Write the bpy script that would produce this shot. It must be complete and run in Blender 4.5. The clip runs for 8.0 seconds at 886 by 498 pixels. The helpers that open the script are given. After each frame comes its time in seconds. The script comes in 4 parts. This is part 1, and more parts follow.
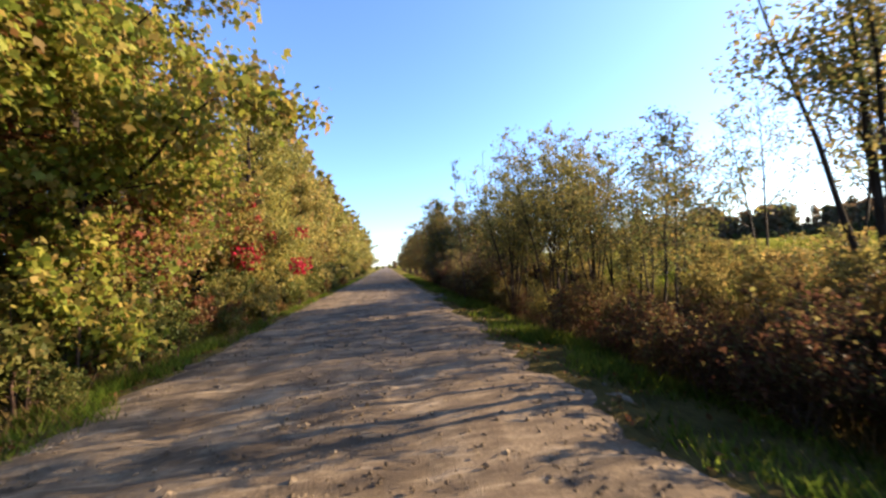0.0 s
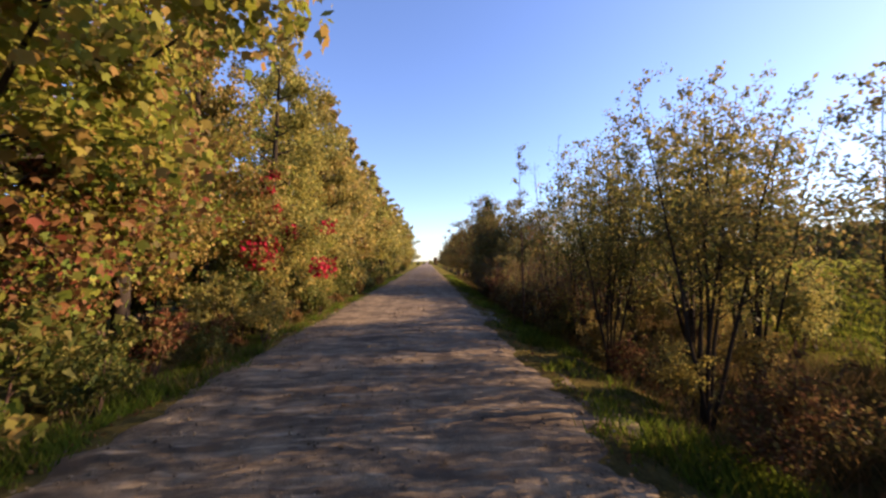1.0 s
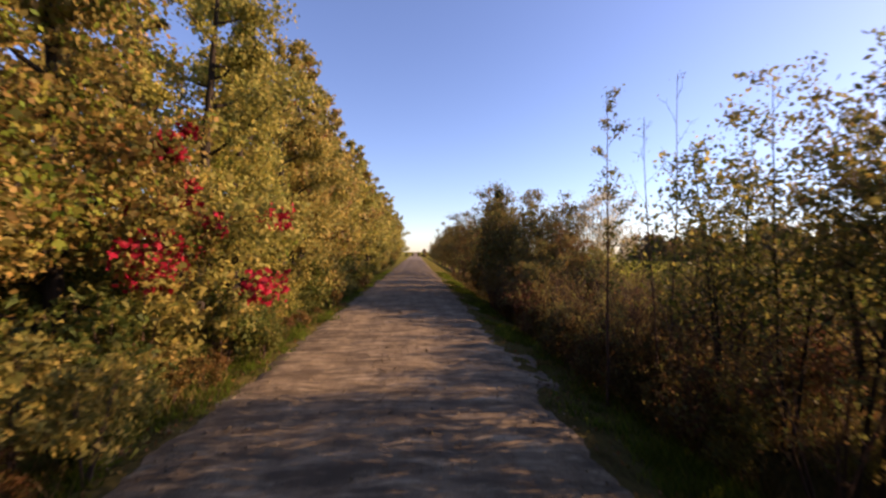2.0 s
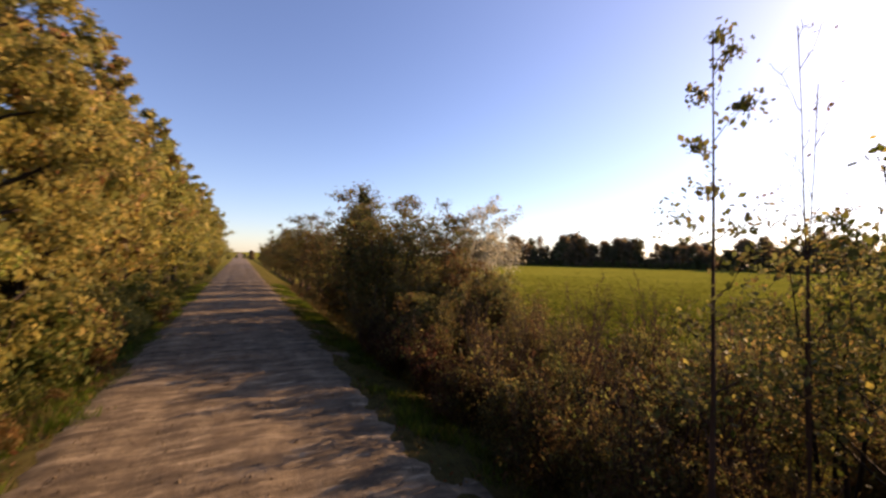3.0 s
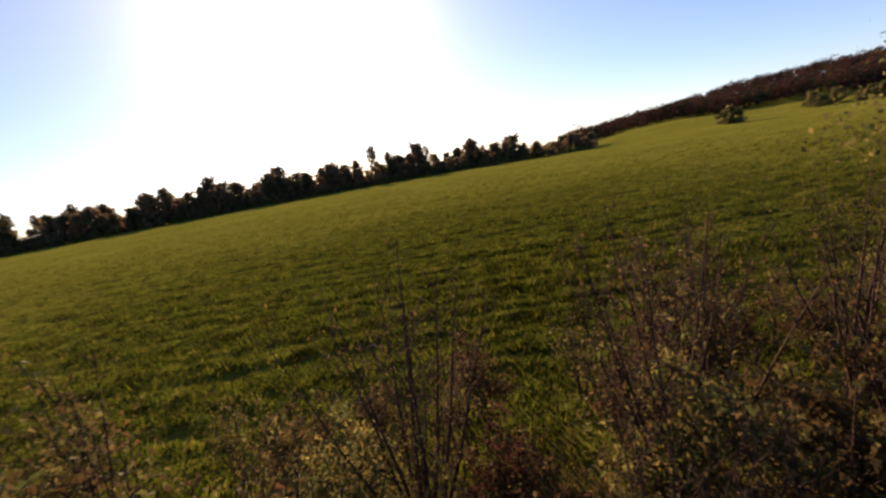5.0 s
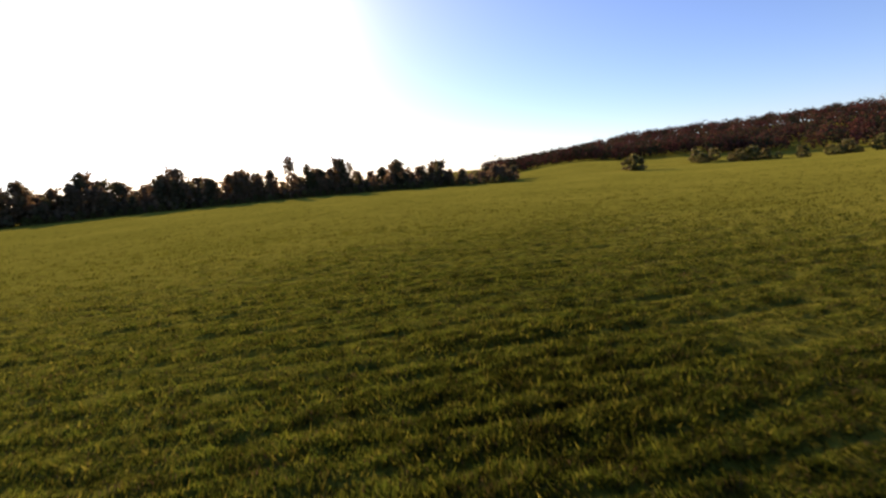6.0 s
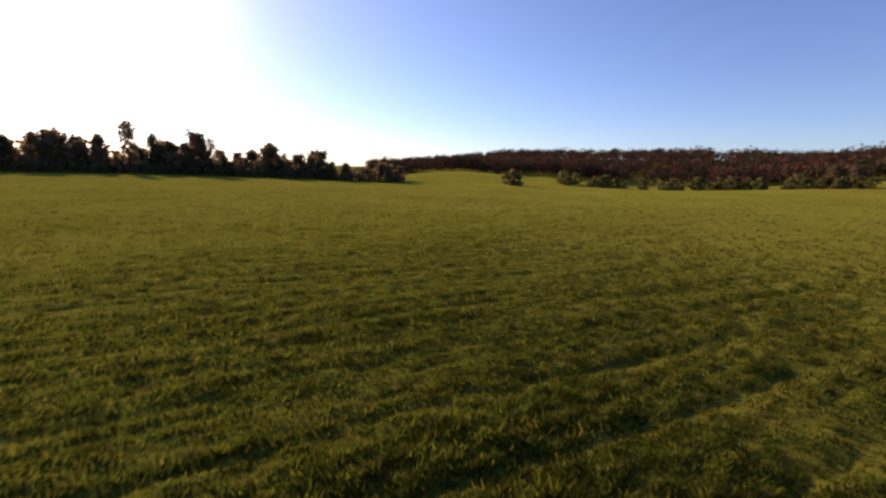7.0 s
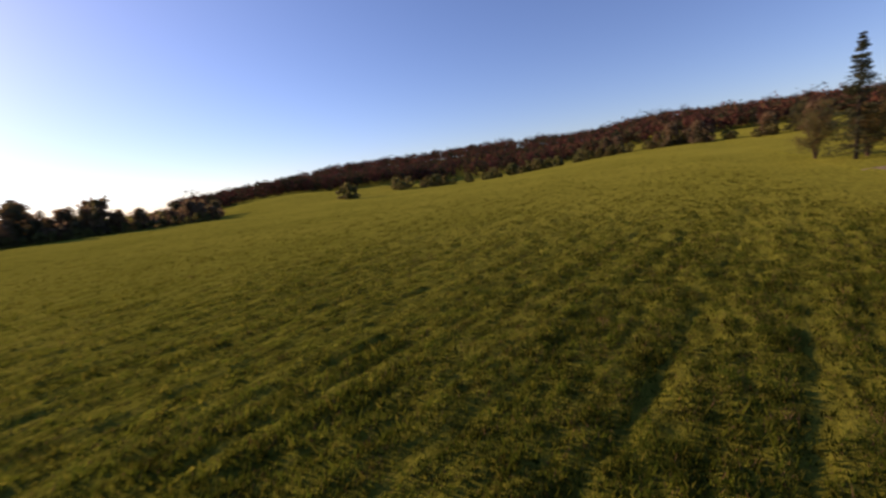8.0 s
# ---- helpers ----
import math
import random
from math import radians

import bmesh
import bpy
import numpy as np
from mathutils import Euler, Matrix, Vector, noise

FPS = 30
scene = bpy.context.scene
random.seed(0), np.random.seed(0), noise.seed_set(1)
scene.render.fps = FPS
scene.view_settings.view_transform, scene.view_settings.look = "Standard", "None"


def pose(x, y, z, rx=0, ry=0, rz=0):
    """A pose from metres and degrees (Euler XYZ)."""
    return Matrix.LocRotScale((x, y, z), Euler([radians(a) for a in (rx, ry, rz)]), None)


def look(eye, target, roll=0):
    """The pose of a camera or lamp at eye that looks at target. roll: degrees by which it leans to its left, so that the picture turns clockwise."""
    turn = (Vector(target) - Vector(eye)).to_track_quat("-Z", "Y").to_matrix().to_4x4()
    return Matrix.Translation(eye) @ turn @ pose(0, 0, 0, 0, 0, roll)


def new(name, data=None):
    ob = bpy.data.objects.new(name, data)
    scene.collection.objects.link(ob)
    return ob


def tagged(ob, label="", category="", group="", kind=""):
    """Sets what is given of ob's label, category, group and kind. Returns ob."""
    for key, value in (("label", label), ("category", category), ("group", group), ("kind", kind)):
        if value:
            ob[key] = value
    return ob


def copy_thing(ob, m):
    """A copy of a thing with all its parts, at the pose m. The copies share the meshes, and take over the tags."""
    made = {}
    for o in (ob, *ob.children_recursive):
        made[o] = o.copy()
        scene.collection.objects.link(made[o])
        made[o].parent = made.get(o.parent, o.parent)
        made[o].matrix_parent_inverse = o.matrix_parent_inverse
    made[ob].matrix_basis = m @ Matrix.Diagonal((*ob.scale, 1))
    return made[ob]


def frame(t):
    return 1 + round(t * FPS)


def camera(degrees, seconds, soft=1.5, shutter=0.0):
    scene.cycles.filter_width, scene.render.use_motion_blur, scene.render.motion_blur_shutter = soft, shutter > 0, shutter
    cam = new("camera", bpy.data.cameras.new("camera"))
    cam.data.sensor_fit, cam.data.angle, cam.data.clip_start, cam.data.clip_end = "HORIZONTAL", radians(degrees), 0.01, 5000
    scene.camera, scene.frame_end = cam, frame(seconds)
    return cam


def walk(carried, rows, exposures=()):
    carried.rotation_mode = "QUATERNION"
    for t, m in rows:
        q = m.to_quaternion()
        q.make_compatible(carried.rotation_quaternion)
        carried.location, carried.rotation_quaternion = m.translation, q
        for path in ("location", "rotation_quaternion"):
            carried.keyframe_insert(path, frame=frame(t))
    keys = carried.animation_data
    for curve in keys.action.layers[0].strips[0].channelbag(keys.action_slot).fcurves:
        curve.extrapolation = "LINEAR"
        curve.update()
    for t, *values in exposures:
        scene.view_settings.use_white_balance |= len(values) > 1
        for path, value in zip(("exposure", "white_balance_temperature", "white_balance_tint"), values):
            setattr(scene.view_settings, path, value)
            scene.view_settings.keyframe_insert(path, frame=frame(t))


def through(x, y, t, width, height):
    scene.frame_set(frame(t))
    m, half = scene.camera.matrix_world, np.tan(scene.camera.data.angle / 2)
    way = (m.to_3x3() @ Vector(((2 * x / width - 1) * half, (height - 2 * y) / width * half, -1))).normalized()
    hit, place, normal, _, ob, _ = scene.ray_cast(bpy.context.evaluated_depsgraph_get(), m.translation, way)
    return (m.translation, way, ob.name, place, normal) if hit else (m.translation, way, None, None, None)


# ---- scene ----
cam = camera(95.3, 8.0, soft=2.4, shutter=0.2)
PATH = [
    (0.0, (1.008, 2.673, 1.603), (2.413, 12.569, 1.901), -4.81),
    (0.5, (1.148, 4.764, 1.751), (1.994, 14.726, 1.964), -1.45),
    (1.0, (1.070, 6.543, 2.103), (1.449, 16.532, 2.394), -1.17),
    (1.2, (0.997, 7.268, 2.235), (1.401, 17.260, 2.253), -1.64),
    (2.3, (0.349, 14.293, 2.964), (1.412, 24.236, 3.082), 3.00),
    (2.5, (0.250, 15.151, 3.100), (2.100, 24.978, 3.226), 3.22),
    (3.0, (0.095, 17.840, 3.661), (4.585, 26.774, 3.823), 1.15),
    (3.2, (0.076, 18.900, 3.863), (5.919, 27.013, 3.695), -4.80),
    (3.5, (0.495, 20.605, 4.178), (8.687, 26.332, 3.873), -8.61),
    (3.7, (0.950, 22.229, 4.163), (9.819, 26.825, 3.718), -13.01),
    (4.0, (1.915, 24.074, 4.000), (11.511, 26.777, 3.215), -12.83),
    (4.2, (2.883, 24.806, 3.972), (12.644, 26.631, 2.790), -12.53),
    (4.5, (4.421, 25.695, 3.908), (14.287, 26.099, 2.325), -14.21),
    (5.0, (5.857, 26.596, 3.872), (15.514, 24.987, 1.834), -10.28),
    (5.2, (6.349, 27.013, 3.899), (15.855, 24.606, 1.938), -7.00),
    (6.3, (12.686, 27.473, 5.408), (21.766, 23.723, 3.536), -5.18),
    (6.5, (13.800, 26.966, 5.371), (22.845, 23.166, 3.434), -4.68),
    (7.0, (16.357, 25.765, 5.045), (23.919, 19.516, 3.104), 2.15),
    (7.5, (18.904, 24.351, 4.546), (25.766, 17.218, 3.120), -2.94),
    (8.0, (20.832, 22.676, 4.306), (25.546, 14.040, 2.520), -7.25),
]
EXPOSURES = [(0.0, 1.78, 7000, 19), (0.5, 1.95, 7100, 23), (1.0, 1.4, 7700, 31), (2.5, 1.05, 8700, 37), (3.0, 0.9, 8900, 34), (3.5, 0.62, 8900, 33), (4.0, -0.1, 8800, 34), (4.5, -0.22, 8700, 34), (5.0, 0.5, 8000, 33), (6.5, 0.6, 7600, 32), (7.0, 0.42, 7600, 34), (8.0, 0.28, 7600, 36)]
walk(cam, [(t, look(eye, target, roll)) for t, eye, target, roll in PATH], EXPOSURES)

# ---------------------------------------------------------------- world and sun
SUN_AZ, SUN_EL = radians(86.0), radians(19.5)
sun_dir = Vector((math.sin(SUN_AZ) * math.cos(SUN_EL), math.cos(SUN_AZ) * math.cos(SUN_EL), math.sin(SUN_EL)))


def build_world():
    world = bpy.data.worlds.new("sky")
    scene.world = world
    world.use_nodes = True
    nt = world.node_tree
    nt.nodes.clear()
    out = nt.nodes.new("ShaderNodeOutputWorld")
    bg = nt.nodes.new("ShaderNodeBackground")
    sky = nt.nodes.new("ShaderNodeTexSky")
    sky.sky_type = "NISHITA"
    sky.sun_disc = False
    sky.sun_elevation, sky.sun_rotation = SUN_EL, SUN_AZ
    sky.altitude, sky.air_density, sky.dust_density, sky.ozone_density = 150, 1.0, 0.25, 5.0
    # bright air close round the sun
    tc = nt.nodes.new("ShaderNodeTexCoord")
    nrm = nt.nodes.new("ShaderNodeVectorMath")
    nrm.operation = "NORMALIZE"
    dot = nt.nodes.new("ShaderNodeVectorMath")
    dot.operation = "DOT_PRODUCT"
    dot.inputs[1].default_value = sun_dir
    nt.links.new(tc.outputs["Generated"], nrm.inputs[0])
    nt.links.new(nrm.outputs[0], dot.inputs[0])
    total = None
    for power, gain in ((260.0, 55.0), (60.0, 8.0), (14.0, 1.2), (4.0, 0.55)):
        cl = nt.nodes.new("ShaderNodeMath")
        cl.operation = "MAXIMUM"
        cl.inputs[1].default_value = 0.0
        pw = nt.nodes.new("ShaderNodeMath")
        pw.operation = "POWER"
        pw.inputs[1].default_value = power
        ml = nt.nodes.new("ShaderNodeMath")
        ml.operation = "MULTIPLY"
        ml.inputs[1].default_value = gain
        nt.links.new(dot.outputs["Value"], cl.inputs[0])
        nt.links.new(cl.outputs[0], pw.inputs[0])
        nt.links.new(pw.outputs[0], ml.inputs[0])
        if total is None:
            total = ml
        else:
            ad = nt.nodes.new("ShaderNodeMath")
            ad.operation = "ADD"
            nt.links.new(total.outputs[0], ad.inputs[0])
            nt.links.new(ml.outputs[0], ad.inputs[1])
            total = ad
    glow = nt.nodes.new("ShaderNodeVectorMath")
    glow.operation = "SCALE"
    glow.inputs[0].default_value = (1.0, 0.97, 0.92)
    nt.links.new(total.outputs[0], glow.inputs["Scale"])
    add = nt.nodes.new("ShaderNodeVectorMath")
    add.operation = "ADD"
    blue = nt.nodes.new("ShaderNodeVectorMath")
    blue.operation = "MULTIPLY"
    blue.inputs[1].default_value = (0.88, 0.99, 1.12)
    nt.links.new(sky.outputs["Color"], blue.inputs[0])
    nt.links.new(blue.outputs[0], add.inputs[0])
    nt.links.new(glow.outputs[0], add.inputs[1])
    nt.links.new(add.outputs[0], bg.inputs["Color"])
    bg.inputs["Strength"].default_value = SKY
    nt.links.new(bg.outputs[0], out.inputs["Surface"])


SKY = 0.125
build_world()
sun_lamp = bpy.data.lights.new("sun", "SUN")
sun_lamp.energy, sun_lamp.angle, sun_lamp.color = 5.0, radians(0.5), (1.0, 0.79, 0.52)
sun = new("sun", sun_lamp)
sun.matrix_world = look(sun_dir * 300, (0, 0, 0))

# ---------------------------------------------------------------- materials
ROWS = radians(13)  # heading of the mown rows


def shader(name, rough=0.8, spec=0.3):
    mat = bpy.data.materials.new(name)
    mat.use_nodes = True
    nt = mat.node_tree
    bsdf = nt.nodes["Principled BSDF"]
    bsdf.inputs["Roughness"].default_value = rough
    bsdf.inputs["Specular IOR Level"].default_value = spec
    return mat, nt, bsdf


def ramp(nt, stops, source):
    node = nt.nodes.new("ShaderNodeValToRGB")
    el = node.color_ramp.elements
    while len(el) < len(stops):
        el.new(0.5)
    for e, (p, c) in zip(el, stops):
        e.position, e.color = p, (*c, 1)
    nt.links.new(source, node.inputs[0])
    return node.outputs[0]


def noise_tex(nt, scale, detail=4.0, vec=None, rough=0.6):
    node = nt.nodes.new("ShaderNodeTexNoise")
    node.inputs["Scale"].default_value, node.inputs["Detail"].default_value = scale, detail
    node.inputs["Roughness"].default_value = rough
    if vec is not None:
        nt.links.new(vec, node.inputs["Vector"])
    return node.outputs[0]


def position(nt, scale=(1, 1, 1), turn=0.0):
    geo = nt.nodes.new("ShaderNodeNewGeometry")
    mp = nt.nodes.new("ShaderNodeMapping")
    mp.inputs["Scale"].default_value = scale
    if turn:
        spin = nt.nodes.new("ShaderNodeMapping")
        spin.inputs["Rotation"].default_value = (0, 0, turn)
        nt.links.new(geo.outputs["Position"], spin.inputs["Vector"])
        nt.links.new(spin.outputs[0], mp.inputs["Vector"])
    else:
        nt.links.new(geo.outputs["Position"], mp.inputs["Vector"])
    return mp.outputs[0]


def mix(nt, a, b, fac, blend="MIX"):
    node = nt.nodes.new("ShaderNodeMix")
    node.data_type, node.blend_type = "RGBA", blend
    for sock, v in ((node.inputs["A"], a), (node.inputs["B"], b), (node.inputs["Factor"], fac)):
        if isinstance(v, (int, float)):
            sock.default_value = v
        elif isinstance(v, tuple):
            sock.default_value = (*v, 1)
        else:
            nt.links.new(v, sock)
    return node.outputs["Result"]


def bump(nt, bsdf, height, strength, dist):
    node = nt.nodes.new("ShaderNodeBump")
    node.inputs["Strength"].default_value, node.inputs["Distance"].default_value = strength, dist
    nt.links.new(height, node.inputs["Height"])
    nt.links.new(node.outputs[0], bsdf.inputs["Normal"])


def leaf_material(name, colours, through=0.45, rough=0.6, spec=0.18, low=0.7, high=1.3, scale=0.55):
    """Leaves: each leaf takes its own colour from the ramp; part of the light comes through."""
    mat, nt, bsdf = shader(name, rough, spec)
    geo = nt.nodes.new("ShaderNodeNewGeometry")
    info = nt.nodes.new("ShaderNodeObjectInfo")
    n = len(colours)
    col = ramp(nt, [((i + 0.5) / n, c) for i, c in enumerate(colours)], geo.outputs["Random Per Island"])
    patch = noise_tex(nt, scale, 3.0, position(nt))
    hsv = nt.nodes.new("ShaderNodeHueSaturation")
    vary = nt.nodes.new("ShaderNodeMath")
    vary.operation = "MULTIPLY_ADD"
    vary.inputs[1].default_value, vary.inputs[2].default_value = 0.05, 0.475
    nt.links.new(info.outputs["Random"], vary.inputs[0])
    nt.links.new(vary.outputs[0], hsv.inputs["Hue"])
    val = nt.nodes.new("ShaderNodeMapRange")
    val.inputs["From Min"].default_value, val.inputs["From Max"].default_value = 0.3, 0.7
    val.inputs["To Min"].default_value, val.inputs["To Max"].default_value = low, high
    nt.links.new(patch, val.inputs["Value"])
    nt.links.new(val.outputs[0], hsv.inputs["Value"])
    nt.links.new(col, hsv.inputs["Color"])
    nt.links.new(hsv.outputs[0], bsdf.inputs["Base Color"])
    tr = nt.nodes.new("ShaderNodeBsdfTranslucent")
    nt.links.new(hsv.outputs[0], tr.inputs["Color"])
    mx = nt.nodes.new("ShaderNodeMixShader")
    mx.inputs[0].default_value = through
    nt.links.new(bsdf.outputs[0], mx.inputs[1])
    nt.links.new(tr.outputs[0], mx.inputs[2])
    nt.links.new(mx.outputs[0], nt.nodes["Material Output"].inputs["Surface"])
    return mat


def bark_material(name, a, b, scale=6.0):
    mat, nt, bsdf = shader(name, 0.9, 0.15)
    f = noise_tex(nt, scale, 6.0, position(nt, (1.5, 1.5, 0.35)))
    nt.links.new(ramp(nt, [(0.3, a), (0.7, b)], f), bsdf.inputs["Base Color"])
    bump(nt, bsdf, f, 0.6, 0.02)
    return mat


MAPLE = leaf_material("maple_leaves", [(0.12, 0.175, 0.026), (0.20, 0.245, 0.035), (0.30, 0.29, 0.052), (0.31, 0.22, 0.06), (0.15, 0.19, 0.03)], 0.55)
YELLOW = leaf_material("yellowing_leaves", [(0.19, 0.18, 0.044), (0.31, 0.26, 0.07), (0.41, 0.30, 0.08), (0.13, 0.142, 0.035), (0.25, 0.228, 0.06)], 0.48)
OCHRE = leaf_material("ochre_leaves", [(0.14, 0.075, 0.026), (0.21, 0.11, 0.038), (0.10, 0.082, 0.025), (0.19, 0.062, 0.026), (0.075, 0.078, 0.02)], 0.4)
RED = leaf_material("red_leaves", [(0.34, 0.010, 0.055), (0.21, 0.008, 0.03), (0.42, 0.025, 0.075)], 0.4)
OLIVE = leaf_material("olive_leaves", [(0.085, 0.10, 0.03), (0.13, 0.138, 0.042), (0.19, 0.175, 0.06), (0.15, 0.11, 0.046), (0.10, 0.115, 0.038)], 0.62)
GREEN = leaf_material("green_leaves", [(0.045, 0.065, 0.014), (0.075, 0.10, 0.02), (0.11, 0.12, 0.028), (0.16, 0.14, 0.035)], 0.45)
PALE = leaf_material("pale_leaves", [(0.38, 0.36, 0.26), (0.24, 0.245, 0.15), (0.45, 0.41, 0.31)], 0.5)
BROWN = leaf_material("brown_leaves", [(0.18, 0.115, 0.046), (0.12, 0.085, 0.035), (0.24, 0.14, 0.052), (0.16, 0.13, 0.045)], 0.36, 0.9, 0.06)
# maroon leaves, toned darker than the other brush to carry the ditch's shade
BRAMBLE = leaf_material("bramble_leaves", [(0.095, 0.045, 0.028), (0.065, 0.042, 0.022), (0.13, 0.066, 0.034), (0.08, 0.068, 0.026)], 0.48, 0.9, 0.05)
KHAKI = leaf_material("khaki_leaves", [(0.24, 0.195, 0.058), (0.17, 0.15, 0.044), (0.29, 0.215, 0.065), (0.20, 0.165, 0.05)], 0.72, 0.9, 0.06)
NEEDLE = leaf_material("spruce_needles", [(0.022, 0.034, 0.012), (0.035, 0.048, 0.016), (0.05, 0.058, 0.022)], 0.2)
def woods_material(name, colours, scale, through):
    """Far woods: each crown its own colour, leaves a little uneven."""
    mat, nt, bsdf = shader(name, 1.0, 0.0)
    geo = nt.nodes.new("ShaderNodeNewGeometry")
    crown = noise_tex(nt, scale, 2.0, position(nt, (1.0, 1.0, 0.4)), 0.5)
    lo, n = 0.36, len(colours)
    col = ramp(nt, [(lo + 0.28 * i / (n - 1), c) for i, c in enumerate(colours)], crown)
    leaf = ramp(nt, [(0.0, (0.78, 0.78, 0.78)), (1.0, (1.12, 1.12, 1.12))], geo.outputs["Random Per Island"])
    col = mix(nt, col, leaf, 1.0, "MULTIPLY")
    nt.links.new(col, bsdf.inputs["Base Color"])
    tr = nt.nodes.new("ShaderNodeBsdfTranslucent")
    nt.links.new(col, tr.inputs["Color"])
    mx = nt.nodes.new("ShaderNodeMixShader")
    mx.inputs[0].default_value = through
    nt.links.new(bsdf.outputs[0], mx.inputs[1])
    nt.links.new(tr.outputs[0], mx.inputs[2])
    nt.links.new(mx.outputs[0], nt.nodes["Material Output"].inputs["Surface"])
    return mat


RIDGE = woods_material("ridge_autumn_leaves", [(0.03, 0.037, 0.02), (0.055, 0.05, 0.028), (0.10, 0.04, 0.032), (0.125, 0.05, 0.036), (0.10, 0.07, 0.036), (0.04, 0.048, 0.024)], 0.11, 0.2)
# crown colours lifted to stand in for glare haze over the distant woods
FAR_HAZED = woods_material("far_hazed_leaves", [(0.085, 0.085, 0.045), (0.14, 0.12, 0.065), (0.23, 0.15, 0.085), (0.18, 0.135, 0.085), (0.11, 0.11, 0.052)], 0.13, 0.6)
BARK = bark_material("grey_brown_bark", (0.014, 0.011, 0.008), (0.042, 0.032, 0.024))
TWIG = bark_material("reddish_twigs", (0.045, 0.028, 0.022), (0.11, 0.07, 0.052), 9.0)
BLADE = leaf_material("grass_blades", [(0.057, 0.077, 0.009), (0.092, 0.112, 0.012), (0.146, 0.142, 0.022), (0.034, 0.047, 0.007)], 0.62, 0.9, 0.04, 0.28, 1.5, 1.3)
VERGE = leaf_material("verge_blades", [(0.085, 0.125, 0.016), (0.125, 0.17, 0.022), (0.16, 0.17, 0.03), (0.05, 0.072, 0.011)], 0.62, 0.9, 0.04, 0.4, 1.5, 0.9)
DRY = leaf_material("dry_grass_blades", [(0.14, 0.10, 0.045), (0.09, 0.075, 0.028), (0.06, 0.06, 0.016), (0.18, 0.12, 0.05)], 0.3, 0.9, 0.04)


def ground_material():
    """Field grass right of the hedge, litter and rough grass below the trees and beside the road."""
    mat, nt, bsdf = shader("meadow_and_litter", 1.0, 0.0)
    geo = nt.nodes.new("ShaderNodeNewGeometry")
    sep = nt.nodes.new("ShaderNodeSeparateXYZ")
    nt.links.new(geo.outputs["Position"], sep.inputs[0])
    pos = geo.outputs["Position"]
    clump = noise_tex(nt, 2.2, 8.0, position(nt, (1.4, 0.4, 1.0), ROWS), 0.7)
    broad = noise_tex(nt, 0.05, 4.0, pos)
    # dark end stands for soil, with shade painted between the grass clumps
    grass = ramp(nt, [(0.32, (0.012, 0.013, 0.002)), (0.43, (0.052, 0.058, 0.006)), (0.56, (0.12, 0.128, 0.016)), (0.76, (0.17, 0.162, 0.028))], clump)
    grass = mix(nt, grass, (0.15, 0.147, 0.022), ramp(nt, [(0.38, (0, 0, 0)), (0.65, (0.6, 0.6, 0.6))], broad))
    litter = ramp(nt, [(0.3, (0.02, 0.016, 0.01)), (0.55, (0.06, 0.045, 0.022)), (0.75, (0.07, 0.065, 0.022))], noise_tex(nt, 3.0, 8.0, pos))
    edge = nt.nodes.new("ShaderNodeMath")
    edge.operation = "MULTIPLY_ADD"
    edge.inputs[1].default_value = 3.0
    nt.links.new(noise_tex(nt, 0.4, 3.0, pos), edge.inputs[0])
    south = nt.nodes.new("ShaderNodeMapRange")
    south.inputs["From Min"].default_value, south.inputs["From Max"].default_value = -4.0, -14.0
    south.inputs["To Min"].default_value, south.inputs["To Max"].default_value = 0.0, 60.0
    nt.links.new(sep.outputs["Y"], south.inputs["Value"])
    shift = nt.nodes.new("ShaderNodeMath")
    nt.links.new(sep.outputs["X"], shift.inputs[0])
    nt.links.new(south.outputs[0], shift.inputs[1])
    nt.links.new(shift.outputs[0], edge.inputs[2])
    mask = nt.nodes.new("ShaderNodeMapRange")
    mask.inputs["From Min"].default_value, mask.inputs["From Max"].default_value = 9.5, 12.0
    nt.links.new(edge.outputs[0], mask.inputs["Value"])
    nt.links.new(mix(nt, litter, grass, mask.outputs[0]), bsdf.inputs["Base Color"])
    bump(nt, bsdf, clump, 1.0, 0.16)
    bsdf.inputs["Sheen Weight"].default_value, bsdf.inputs["Sheen Roughness"].default_value = 0.16, 0.45
    bsdf.inputs["Sheen Tint"].default_value = (0.62, 0.62, 0.12, 1)
    return mat


